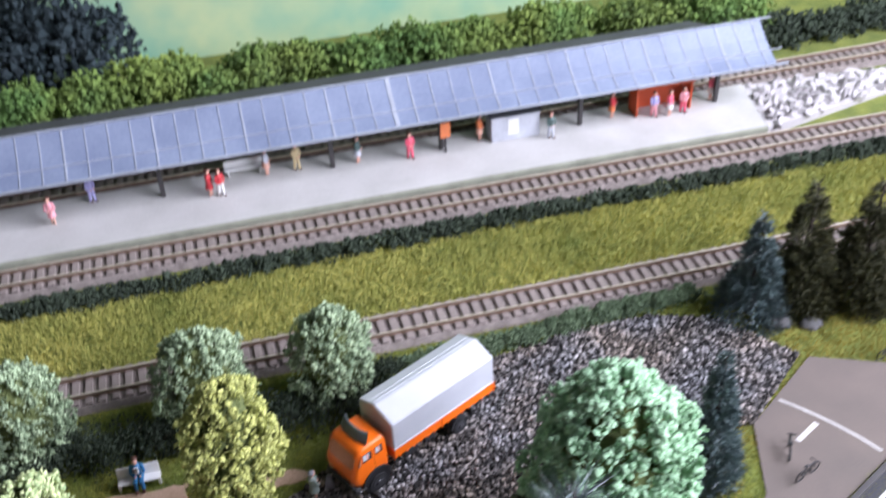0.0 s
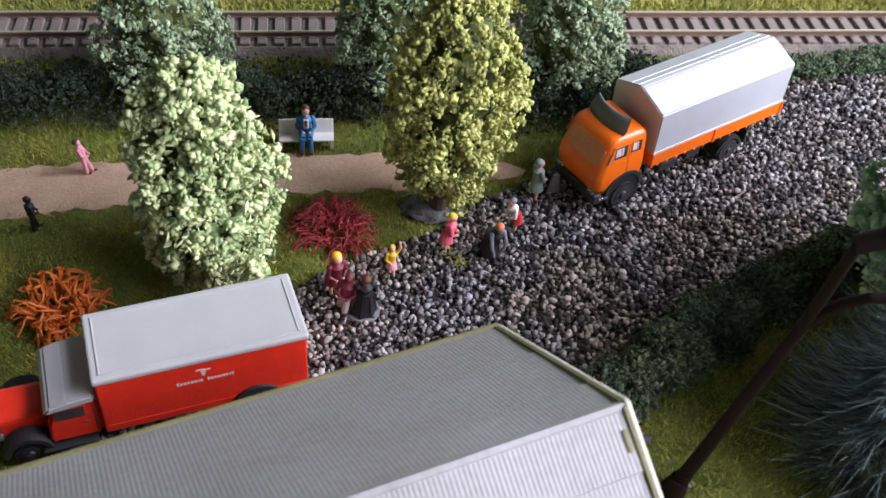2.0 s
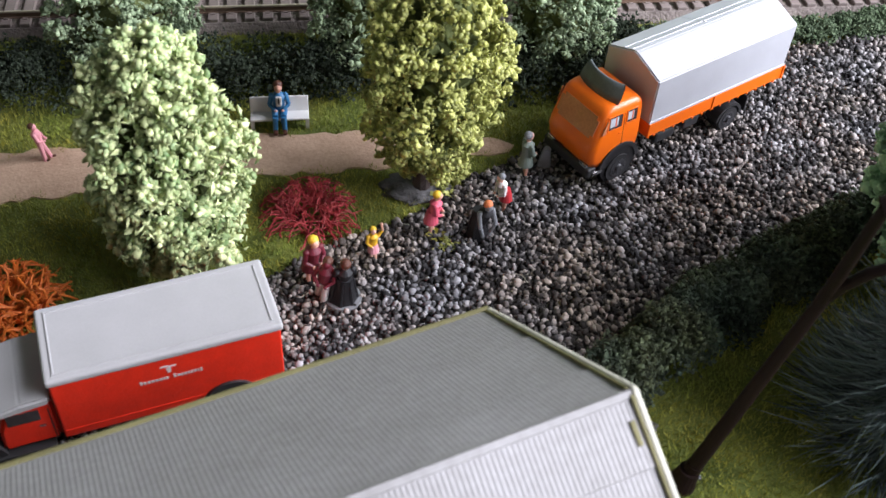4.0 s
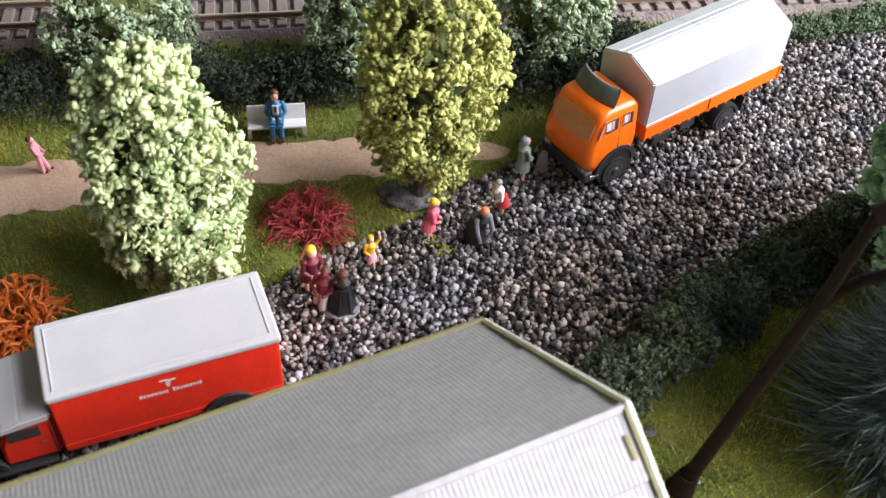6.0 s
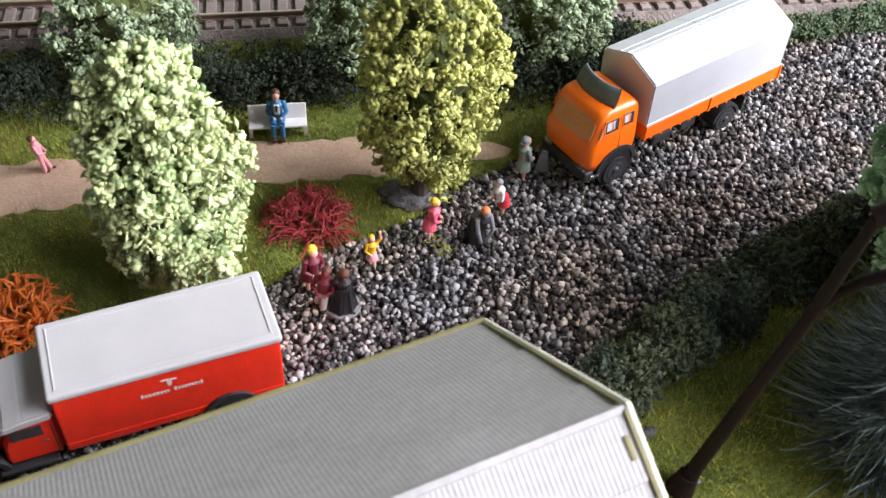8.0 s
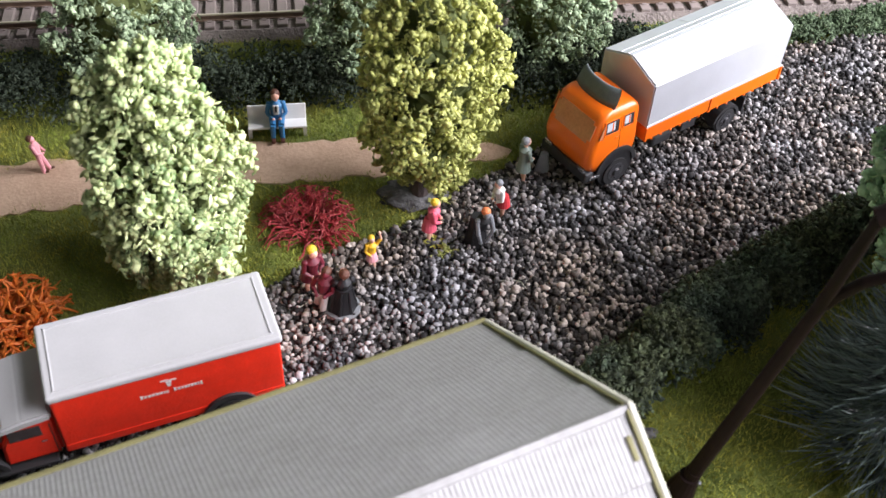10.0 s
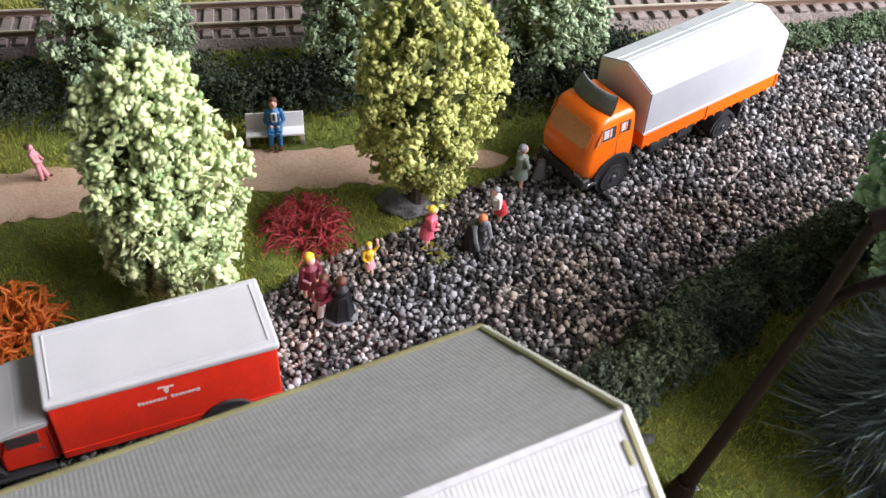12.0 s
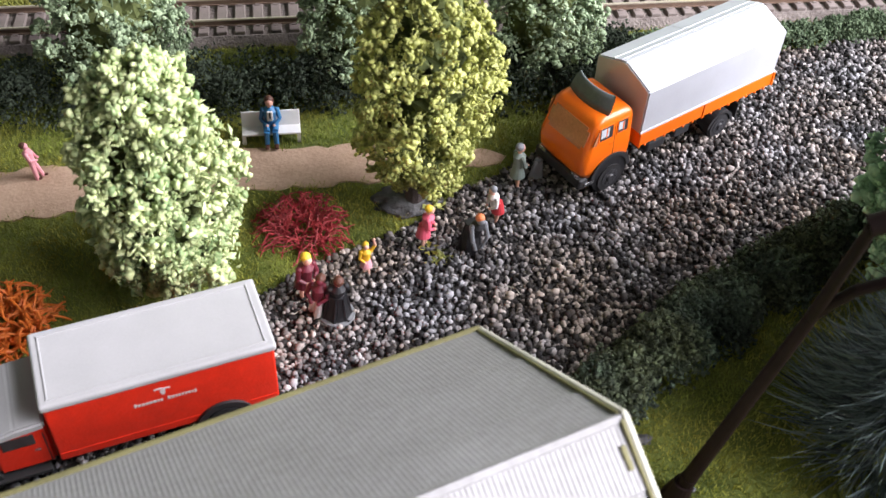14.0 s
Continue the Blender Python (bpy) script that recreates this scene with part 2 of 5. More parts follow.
def prism(bm, pts, y0, y1, mi=0):
    """A profile of (x, z) points drawn out from y0 to y1."""
    a = [bm.verts.new((x, y0, z)) for x, z in pts]
    b = [bm.verts.new((x, y1, z)) for x, z in pts]
    fs = [bm.faces.new(a), bm.faces.new(b[::-1])]
    n = len(pts)
    for i in range(n):
        fs.append(bm.faces.new((a[i], a[(i + 1) % n], b[(i + 1) % n], b[i])))
    for f in fs:
        f.material_index = mi
    return bm


def slab(bm, pts, z0, z1):
    """An outline of (x, y) points between two heights."""
    a = [bm.verts.new((x, y, z0)) for x, y in pts]
    b = [bm.verts.new((x, y, z1)) for x, y in pts]
    bm.faces.new(a[::-1])
    bm.faces.new(b)
    n = len(pts)
    for i in range(n):
        bm.faces.new((a[i], a[(i + 1) % n], b[(i + 1) % n], b[i]))
    return bm


def unit_ico(sub):
    bm = bmesh.new()
    bmesh.ops.create_icosphere(bm, subdivisions=sub, radius=1.0)
    v = np.array([tuple(x.co) for x in bm.verts])
    f = np.array([[x.index for x in p.verts] for p in bm.faces])
    bm.free()
    return v, f


ICO0, ICO1 = unit_ico(1), unit_ico(2)
OCT = (np.array([(1, 0, 0), (-1, 0, 0), (0, 1, 0), (0, -1, 0), (0, 0, 1), (0, 0, -1)], float), np.array([(0, 2, 4), (2, 1, 4), (1, 3, 4), (3, 0, 4), (2, 0, 5), (1, 2, 5), (3, 1, 5), (0, 3, 5)]))
RNG = np.random.default_rng(7)


def lumps(name, centres, sizes, material, parent=None, base=ICO0, rough=0.35, flat=(1, 1, 1), label="", smooth=False):
    """Many small uneven lumps in one mesh; centres (n, 3) and sizes (n) in centimetres."""
    v0, f0 = base
    n, k = len(centres), len(v0)
    q = RNG.normal(size=(n, 4))
    q /= np.linalg.norm(q, axis=1)[:, None]
    w, x, y, z = q.T
    R = np.stack([1 - 2 * (y * y + z * z), 2 * (x * y - z * w), 2 * (x * z + y * w), 2 * (x * y + z * w), 1 - 2 * (x * x + z * z), 2 * (y * z - x * w), 2 * (x * z - y * w), 2 * (y * z + x * w), 1 - 2 * (x * x + y * y)], axis=1).reshape(n, 3, 3)
    loc = v0[None] * (1 + rough * RNG.uniform(-1, 1, (n, k, 1))) * (np.array(flat) * RNG.uniform(0.75, 1.25, (n, 3)))[:, None]
    verts = np.einsum("nij,nkj->nki", R, loc) * np.asarray(sizes)[:, None, None] + np.asarray(centres)[:, None]
    faces = (f0[None] + (np.arange(n) * k)[:, None, None]).reshape(-1, 3)
    return raw(name, verts.reshape(-1, 3), faces, material, parent, label, smooth)


def raw(name, verts, faces, material, parent=None, label="", smooth=False):
    me = bpy.data.meshes.new(name)
    me.from_pydata((np.asarray(verts) * CM).tolist(), [], np.asarray(faces).tolist())
    me.update()
    me.materials.append(M[material])
    if smooth:
        me.polygons.foreach_set("use_smooth", [True] * len(me.polygons))
    ob = new(name, me)
    ob.parent = parent
    if label:
        ob["label"] = label
    return ob


def blades(name, xy, z, length, width, material, lean=0.6, parent=None, label=""):
    """Short fibres standing on the ground, one triangle each."""
    n = len(xy)
    a = RNG.uniform(0, 2 * np.pi, n)
    L = length * RNG.uniform(0.5, 1.3, n)
    base = np.column_stack([xy, np.broadcast_to(z, n)])
    side = np.column_stack([np.cos(a), np.sin(a), np.zeros(n)]) * width / 2
    b = RNG.uniform(0, 2 * np.pi, n)
    tilt = lean * RNG.uniform(0.1, 1, n)
    tip = base + np.column_stack([np.cos(b) * tilt, np.sin(b) * tilt, np.ones(n)]) * L[:, None]
    v = np.stack([base - side, base + side, tip], axis=1).reshape(-1, 3)
    return raw(name, v, np.arange(3 * n).reshape(n, 3), material, parent, label)


def inside(xy, poly):
    x, y = xy.T
    ok = np.zeros(len(xy), bool)
    j = len(poly) - 1
    for i in range(len(poly)):
        (xi, yi), (xj, yj) = poly[i], poly[j]
        hit = ((yi > y) != (yj > y)) & (x < (xj - xi) * (y - yi) / (yj - yi + 1e-9) + xi)
        ok ^= hit
        j = i
    return ok


def scatter(poly, per_cm2):
    p = np.array(poly)
    lo, hi = p.min(0), p.max(0)
    n = int(np.prod(hi - lo) * per_cm2)
    xy = RNG.uniform(lo, hi, (n, 2))
    return xy[inside(xy, poly)]


# ---- the room and the layout board ----
def room():
    for nm, a in (("wall_back", (-42, 152, 45, 338, 6, 270)), ("wall_front", (-42, -185, 45, 338, 6, 270)), ("wall_left", (-210, -17, 45, 6, 331, 270))):
        tagged(part(nm, box(bmesh.new(), *a), "room_wall"), "plain plastered wall of the hobby room", "wall", kind="structure")
    bm = bmesh.new()
    box(bm, 124, -17, -32, 6, 331, 116)
    box(bm, 124, -17, 158, 6, 331, 44)
    box(bm, 124, -146, 81, 6, 73, 110)
    box(bm, 124, 110, 81, 6, 77, 110)
    tagged(part("wall_right", bm, "room_wall"), "plastered room wall with a wide window opening", "wall", kind="structure")
    tagged(part("ceiling", box(bmesh.new(), -42, -17, 183, 338, 331, 6), "room_wall"), "plain painted room ceiling", "ceiling", kind="structure")
    tagged(part("floor", box(bmesh.new(), -42, -17, -93, 338, 331, 6), "carpet"), "brown carpeted floor of the room", "floor", kind="structure")


def board():
    ob = part("ground", box(bmesh.new(), 15, 40, -2.0, 170, 110, 4.0), "soil")
    tagged(ob, "model railway baseboard covered with green ground flock", "ground", kind="structure")


GRAVEL = [(-12.5, 21.5), (-12.3, 28.3), (-6.4, 30.2), (-4.2, 31.1), (-2.0, 32.5), (0.2, 33.4), (1.6, 34.2), (3.2, 35.6), (4.9, 36.4), (5.7, 37.0), (8.0, 38.6), (12.0, 40.6),
          (17.8, 43.2), (23.2, 44.0), (28.0, 44.0), (31.6, 42.7), (35.2, 38.0), (29.8, 33.6), (25.0, 34.2), (19.2, 33.7), (15.8, 32.2), (11.9, 30.3), (8.3, 28.6), (6.0, 26.5), (4.0, 24.0), (-2, 20.0)]
SANDPATH = [(-22, 33.5), (-13.7, 35.5), (-11.2, 35.7), (-5.2, 36.3), (0.5, 36.4), (4.9, 37.1), (5.2, 37.5), (4.7, 37.9), (-0.6, 38.6), (-5.4, 38.7), (-14.1, 38.2), (-22, 37.5)]


def ragged(poly, step, amp):
    """The outline with its edges broken up into short uneven steps."""
    g = random.Random(9)
    out = []
    for (ax, ay), (bx, by) in zip(poly, poly[1:] + poly[:1]):
        n = max(1, int(math.hypot(bx - ax, by - ay) / step))
        for i in range(n):
            out.append((ax + (bx - ax) * i / n + g.uniform(-amp, amp) * 0.4, ay + (by - ay) * i / n + g.uniform(-amp, amp)))
    return out


def ground_cover():
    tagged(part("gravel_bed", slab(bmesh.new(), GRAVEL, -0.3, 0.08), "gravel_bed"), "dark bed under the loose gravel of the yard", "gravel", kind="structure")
    xy = scatter(GRAVEL, 60)
    s = RNG.uniform(0.062, 0.122, len(xy)) * RNG.choice([1, 1, 1, 1.3], len(xy))
    z = 0.08 + RNG.uniform(-0.03, 0.15, len(xy))
    tagged(lumps("gravel", np.column_stack([xy, z]), s, "gravel", base=ICO0, rough=0.17, flat=(1.15, 1, 0.8), smooth=True), "loose dark grey and pale gravel stones on the yard", "gravel", kind="stuff")
    tagged(part("sand_path", slab(bmesh.new(), ragged(SANDPATH, 0.35, 0.14), -0.2, 0.06), "sand"), "pale brown sandy footpath across the grass", "path", kind="structure")
    lawn = [(-26, 24), (-26, 46), (75, 46.2), (75, 24), (20, 10), (5, 16), (-6, 20)]
    xy = scatter(lawn, 170)
    wob = 0.16 * np.sin(xy[:, 0] * 3.1) + 0.14 * np.sin(xy[:, 0] * 7.3 + 1) + RNG.normal(0, 0.07, len(xy))
    edge = np.column_stack([xy[:, 0], xy[:, 1] + wob])
    xy = xy[~inside(edge, GRAVEL) & ~inside(edge, SANDPATH) & ~inside(xy, PAVED) & ~inside(xy, DRY)]
    tagged(blades("grass", xy, 0.0, 0.20, 0.034, "grass", lean=1.0), "short green and yellowish grass fibres on the ground", "grass", kind="stuff")
    xy = scatter(DRY, 110)
    xy = xy[~inside(xy, PAVED) & ~inside(xy, GRAVEL)]
    tagged(blades("dry_grass", xy, 0.0, 0.24, 0.05, "dry_grass", lean=0.9), "ochre dried grass fibres beside the paved yard", "grass", kind="stuff")
    xy = scatter([(-32, 48.8), (-32, 56.2), (80, 56.2), (80, 48.8)], 110)
    tagged(blades("grass_strip", xy, 0.0, 0.32, 0.07, "yellow_grass", lean=1.1), "yellow-green grass strip between the two railway tracks", "grass", kind="stuff")


PAVED = [(35.6, 37.6), (46, 33.0), (46, 31.0), (35.4, 29.3), (26.5, 24.8), (24, 26.5), (28.0, 28.9), (29.8, 33.6)]
DRY = [(24.0, 26.0), (24.5, 33.5), (29.6, 34.0), (35, 38.0), (32.2, 41.5), (34, 44), (60, 44), (60, 34), (46, 33), (36, 37.6), (29.0, 32)]


def paved_yard():
    ob = thing("paved_yard", 0, 0, 0, 0, "pale grey paved yard with worn white road markings", "pavement", kind="structure")
    part("paving", slab(bmesh.new(), PAVED, -0.2, 0.1), "asphalt", ob)
    line = [Vector((32.08 + 4.1 * q - 0.85 * q * q, 34.87 - 4.55 * q - 0.4 * q * q, 0.104)) for q in np.linspace(0, 1.02, 9)]
    bm = bmesh.new()
    for a, b in zip(line, line[1:]):
        c, d = (a + b) / 2, b - a
        box(bm, 0, 0, 0, d.length * 1.02, 0.17, 0.02, m=pose(c.x, c.y, c.z, 0, 0, math.degrees(math.atan2(d.y, d.x))))
    part("road_marking", bm, "line_white", ob, "thin curved white line")
    m = pose(32.3, 32.2, 0.104, 0, 0, 28)
    part("road_marking", box(bmesh.new(), 0, 0, 0, 1.9, 0.3, 0.02, m=m), "line_white", ob)
    r = thing("road", 0, 0, 0, 0, "dark asphalt road with a pale edge line and low kerb", "road", kind="structure")
    ang = 27.0
    m = pose(38.0, 25.7, 0, 0, 0, ang)
    part("carriageway", box(bmesh.new(), 0, 0, 0.06, 40, 8.0, 0.12, m=m), "road_dark", r)
    part("edge_line", box(bmesh.new(), 0, 3.2, 0.13, 40, 0.22, 0.012, m=m), "line_white", r)
    part("edge_line", box(bmesh.new(), 0, 0.2, 0.13, 40, 0.22, 0.012, m=m), "line_white", r)
    part("kerb", box(bmesh.new(), 0, 4.15, 0.1, 40, 0.3, 0.32, bevel=0.03, m=m), "post", r)


# ---- railway ----
def track(y, slope, x0, x1, label, z=0.0, near=False):
    r = thing("railway_track", 0, y, z, math.degrees(math.atan(slope)), label, "railway track", group="railway tracks", kind="structure")
    bm = prism(bmesh.new(), [(-1.75, 0), (-1.45, 0.42), (1.45, 0.42), (1.75, 0)], x0, x1)
    bmesh.ops.rotate(bm, matrix=Matrix.Rotation(radians(-90), 3, "Z"), verts=bm.verts)
    part("ballast_bed", bm, "ballast", r)
    for s in (-0.825, 0.825):
        bm = bmesh.new()
        L, c = x1 - x0, (x0 + x1) / 2
        box(bm, c, s, 0.60, L, 0.18, 0.05)
        box(bm, c, s, 0.72, L, 0.05, 0.2)
        box(bm, c, s, 0.85, L, 0.1, 0.09, bevel=0.02, mi=1)
        part("rail", bm, ["rail_side", "rail"], r)
    bm = box(bmesh.new(), 0, 0, 0, 0.46, 2.75, 0.3, bevel=0.03, segments=1)
    for s in (-0.825, 0.825):
        for d in (-0.16, 0.16):
            box(bm, 0, s + d, 0.15, 0.2, 0.1, 0.08)
    first = part("sleeper", bm, "sleeper", r)
    n = int((x1 - x0) / 0.78)
    for i in range(n):
        ob = first if i == 0 else new("sleeper", first.data)
        ob.parent = r
        ob.location = ((x0 + 0.4 + i * 0.78) * CM, 0, 0.44 * CM)


def platform_canopy():
    pf = thing("platform", 0, 0, 0, 0, "pale grey concrete station platform with a greenish kerb", "platform", kind="structure")
    part("paving", slab(bmesh.new(), [(-40, 61.65), (46.0, 61.65), (47.4, 68.6), (-40, 68.6)], -0.1, 0.95), "platform", pf)
    part("kerb", slab(bmesh.new(), [(-40, 61.3), (45.95, 61.3), (46.0, 61.65), (-40, 61.65)], -0.1, 0.92), "kerb", pf)
    r = thing("platform_canopy", 0, 0, 0, 0, "long blue-grey glazed platform canopy on dark posts", "canopy")
    x0, x1 = -40, 49.5
    prof = [(65.5, 4.2), (66.5, 4.62), (67.8, 5.45), (69.1, 6.5)]
    part("front_slope", prism_x(bmesh.new(), prof + [(y, z - 0.12) for y, z in prof[::-1]], x0, x1 - 1.0), "canopy", r)
    part("back_slope", prism_x(bmesh.new(), [(69.12, 6.5), (73.6, 5.05), (73.6, 4.9), (69.12, 6.35)], x0, x1 - 5), "dark_roof", r)
    i = 0
    x = 16.9 - 1.62 * 35
    while x < x1 - 1:
        w = 0.34 if i % 35 == 0 else (0.13 if i % 4 == 0 else 0.07)
        part("glazing_bar", prism_x(bmesh.new(), [(y, z + 0.05) for y, z in prof] + [(y, z - 0.02) for y, z in prof[::-1]], x - w / 2, x + w / 2), "canopy_bar", r)
        x += 1.62
        i += 1
    part("cross_rail", box(bmesh.new(), (x0 + x1) / 2, 66.75, 4.82, x1 - x0, 0.07, 0.06), "canopy_bar", r)
    part("ridge_rail", box(bmesh.new(), (x0 + x1) / 2, 69.1, 6.55, x1 - x0, 0.16, 0.1), "canopy_bar", r)
    part("gutter", box(bmesh.new(), (x0 + x1) / 2, 65.45, 4.12, x1 - x0, 0.12, 0.2), "canopy_bar", r)
    for x in (-27, -14, -1.2, 11.7, 20.4, 32.0, 43.9):
        post = part("post", box(bmesh.new(), x, 66.6, 2.7, 0.36, 0.36, 3.5, bevel=0.04), "post", r)
        part("bracket", box(bmesh.new(), 0, 0, 0, 0.14, 1.6, 0.16, m=pose(x, 67.2, 4.7, 38, 0, 0)), "post", post)
    part("beam", box(bmesh.new(), (x0 + x1) / 2, 66.9, 4.4, x1 - x0 - 2, 0.25, 0.3), "post", r)


def backdrop():
    ob = part("backdrop", box(bmesh.new(), 15, 92, 12, 200, 0.6, 60), "meadow")
    tagged(ob, "painted landscape backdrop of hazy green fields", "backdrop", kind="structure")


# ---- planting ----
def crown_points(n, r, h, z0, shape, seed):
    """Points on and just under the surface of a crown: shape gives the radius at each height from 0 to 1."""
    g = np.random.default_rng(seed)
    t = g.uniform(0, 1, n)
    a = g.uniform(0, 2 * np.pi, n)
    k = np.interp(t, [0, 0.08, 0.25, 0.45, 0.7, 0.88, 1.0], shape)
    d = g.uniform(0.66, 1.03, n) * (1 + 0.09 * np.sin(3 * a + 9 * t + seed) + 0.06 * np.sin(7 * a - 11 * t))
    return np.column_stack([np.cos(a) * k * r * d, np.sin(a) * k * r * d, z0 + t * h])


OVAL = (0.45, 0.82, 1.0, 1.0, 0.86, 0.64, 0.2)
COLUMN = (0.3, 0.66, 0.93, 1.0, 0.93, 0.68, 0.2)
BALL = (0.35, 0.7, 0.95, 1.0, 0.88, 0.6, 0.15)


def tree(x, y, r, h, z0, leaf, label, seed, shape=OVAL, size=0.19, n=900, lean=(0, 0), trunk=0.36, fines=9000):
    t = thing("tree", x, y, 0, 0, label, "tree", group="model trees")
    bm = tube(bmesh.new(), (0, 0, 0), (lean[0] * 0.4, lean[1] * 0.4, z0 + h * 0.5), trunk, 0.18)
    for i in range(9):
        a = i * 2.4
        zz = z0 + h * (0.1 + 0.07 * i)
        tube(bm, (0, 0, zz - 0.6), (math.cos(a) * r * 0.7, math.sin(a) * r * 0.7, zz + 0.5), 0.1, 0.03, 6)
    part("trunk", bm, "bark", t)
    g = np.random.default_rng(seed)

    def spread(k, f, s0):
        p = crown_points(k, r * f, h, z0, shape, s0)
        a = np.arctan2(p[:, 1], p[:, 0])
        u = (p[:, 2] - z0) / h
        clump = np.sin(a * 5 + 3 * np.sin(u * 9 + seed)) * np.sin(u * 17 + 2 * np.sin(a * 3 + seed))
        keep = clump + g.normal(0, 0.35, len(p)) > -0.22
        p, a, u = p[keep], a[keep], u[keep]
        out = 1 + 0.05 * clump[keep]
        p[:, 0] = p[:, 0] * out + lean[0] * u
        p[:, 1] = p[:, 1] * out + lean[1] * u
        return p

    # tufts of leaf flakes, so that deep gaps stay between them
    tufts = spread(int(n * 0.5), 0.95, seed)
    mid = np.array([lean[0] * 0.5, lean[1] * 0.5, z0 + h * 0.45])
    way = tufts - mid
    way[:, 2] *= 0.5
    way /= np.linalg.norm(way, axis=1)[:, None]
    k = 13
    big = np.repeat(g.uniform(0.7, 1.3, len(tufts)), k)
    off = g.normal(0, 1, (len(tufts) * k, 3))
    off *= (big * size * 1.25 * g.uniform(0.45, 1.0, len(off)) / np.linalg.norm(off, axis=1))[:, None]
    p = np.repeat(tufts, k, axis=0) + off + np.repeat(way, k, axis=0) * (size * 0.7)
    lumps("crown", p, g.uniform(0.36, 0.85, len(p)) * size, leaf, t, base=ICO0, rough=0.38, flat=(1.2, 0.95, 0.72), smooth=True)
    p = spread(int(fines * 0.9), 1.0, seed + 50)
    lumps("foliage", p, g.uniform(0.22, 0.6, len(p)) * size, leaf, t, base=OCT, rough=0.5, flat=(1.6, 1.0, 0.5))
    # core lumps coloured as shade, so the gaps between tufts come out dark
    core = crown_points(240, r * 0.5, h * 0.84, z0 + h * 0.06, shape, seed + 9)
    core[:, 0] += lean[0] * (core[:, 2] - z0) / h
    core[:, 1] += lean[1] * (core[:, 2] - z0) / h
    lumps("shade_core", core, np.full(len(core), r * 0.2), "leaf_gap_shade", t, rough=0.3)
    return t


def hedge(name, line, width, height, material, label, per_cm=900, size=0.058, seed=1, kind="stuff", flat=(1.35, 0.9, 0.6)):
    """A rough hedge of foam clumps along a line of (x, y) points."""
    g = np.random.default_rng(seed)
    P = np.array(line, float)
    seg = np.linalg.norm(np.diff(P, axis=0), axis=1)
    cum = np.concatenate([[0], np.cumsum(seg)])
    n = int(cum[-1] * per_cm)
    big = 0.36 * height + 0.08 * width
    k = int(cum[-1] * width / (big * big * 0.55))
    # clump middles along the hedge
    s = g.uniform(0, cum[-1], k)
    i = np.clip(np.searchsorted(cum, s) - 1, 0, len(seg) - 1)
    d = (np.diff(P, axis=0) / seg[:, None])[i]
    off = g.uniform(-1, 1, k) * (width / 2 - big * 0.6)
    rise = height * g.uniform(0.55, 1.12, k) * (1 - 0.5 * (2 * off / width) ** 2)
    r = big * g.uniform(0.7, 1.25, k)
    mid = np.column_stack([np.interp(s, cum, P[:, 0]) - d[:, 1] * off, np.interp(s, cum, P[:, 1]) + d[:, 0] * off, np.maximum(rise - r, 0.1)])
    # flakes on the clumps' skins
    c = g.integers(0, k, n)
    w = g.normal(size=(n, 3))
    w /= np.linalg.norm(w, axis=1)[:, None]
    w[:, 2] = np.where(w[:, 2] < -0.35, -w[:, 2], w[:, 2])
    lump = 1 + 0.16 * np.sin(w[:, 0] * 7 + c) * np.sin(w[:, 1] * 7 + 2 * c) * np.sin(w[:, 2] * 6 + 3 * c)
    p = mid[c] + w * (r[c] * lump * g.uniform(0.72, 1.04, n))[:, None]
    p[:, 2] = np.where(p[:, 2] < 0.03, g.uniform(0.03, 0.3 * height, n), p[:, 2])
    ob = lumps(name, p, g.uniform(0.55, 1.6, n) * size, material, base=OCT, rough=0.5, flat=flat)
    return tagged(ob, label, "hedge", kind=kind)


def twig_bush(x, y, r, h, material, label, seed, n=70, thick=0.05):
    """A tangled bush of curling twigs."""
    g = random.Random(seed)
    t = thing("bush", x, y, 0, 0, label, "bush", group="twiggy bushes")
    bm = bmesh.new()
    for i in range(n):
        if i % 10 == 9:
            part("branch", bm, material, t)
            bm = bmesh.new()
        a, rr = g.uniform(0, 6.28), r * math.sqrt(g.random()) * 0.75
        p = Vector((math.cos(a) * rr, math.sin(a) * rr, g.uniform(0.05, 0.2)))
        a += g.uniform(-1.2, 1.2)
        d = Vector((math.cos(a), math.sin(a), g.uniform(0.3, 1.2))).normalized()
        rad = thick
        for k in range(5):
            d = (d + Vector((g.uniform(-1, 1), g.uniform(-1, 1), g.uniform(-1.0, 0.8))) * 0.75).normalized()
            q = p + d * r * g.uniform(0.15, 0.3)
            q.z = min(max(q.z, 0.05), h * (1.15 - 0.5 * (math.hypot(q.x, q.y) / r) ** 2) + 0.1)
            tube(bm, p, q, rad, rad * 0.85, 5)
            if g.random() < 0.45:
                b = q + Vector((g.uniform(-1, 1), g.uniform(-1, 1), g.uniform(-0.3, 0.8))) * r * 0.16
                b.z = max(b.z, 0.05)
                tube(bm, q, b, rad * 0.7, rad * 0.4, 5)
            p, rad = q, rad * 0.88
    part("branch", bm, material, t)
    return t


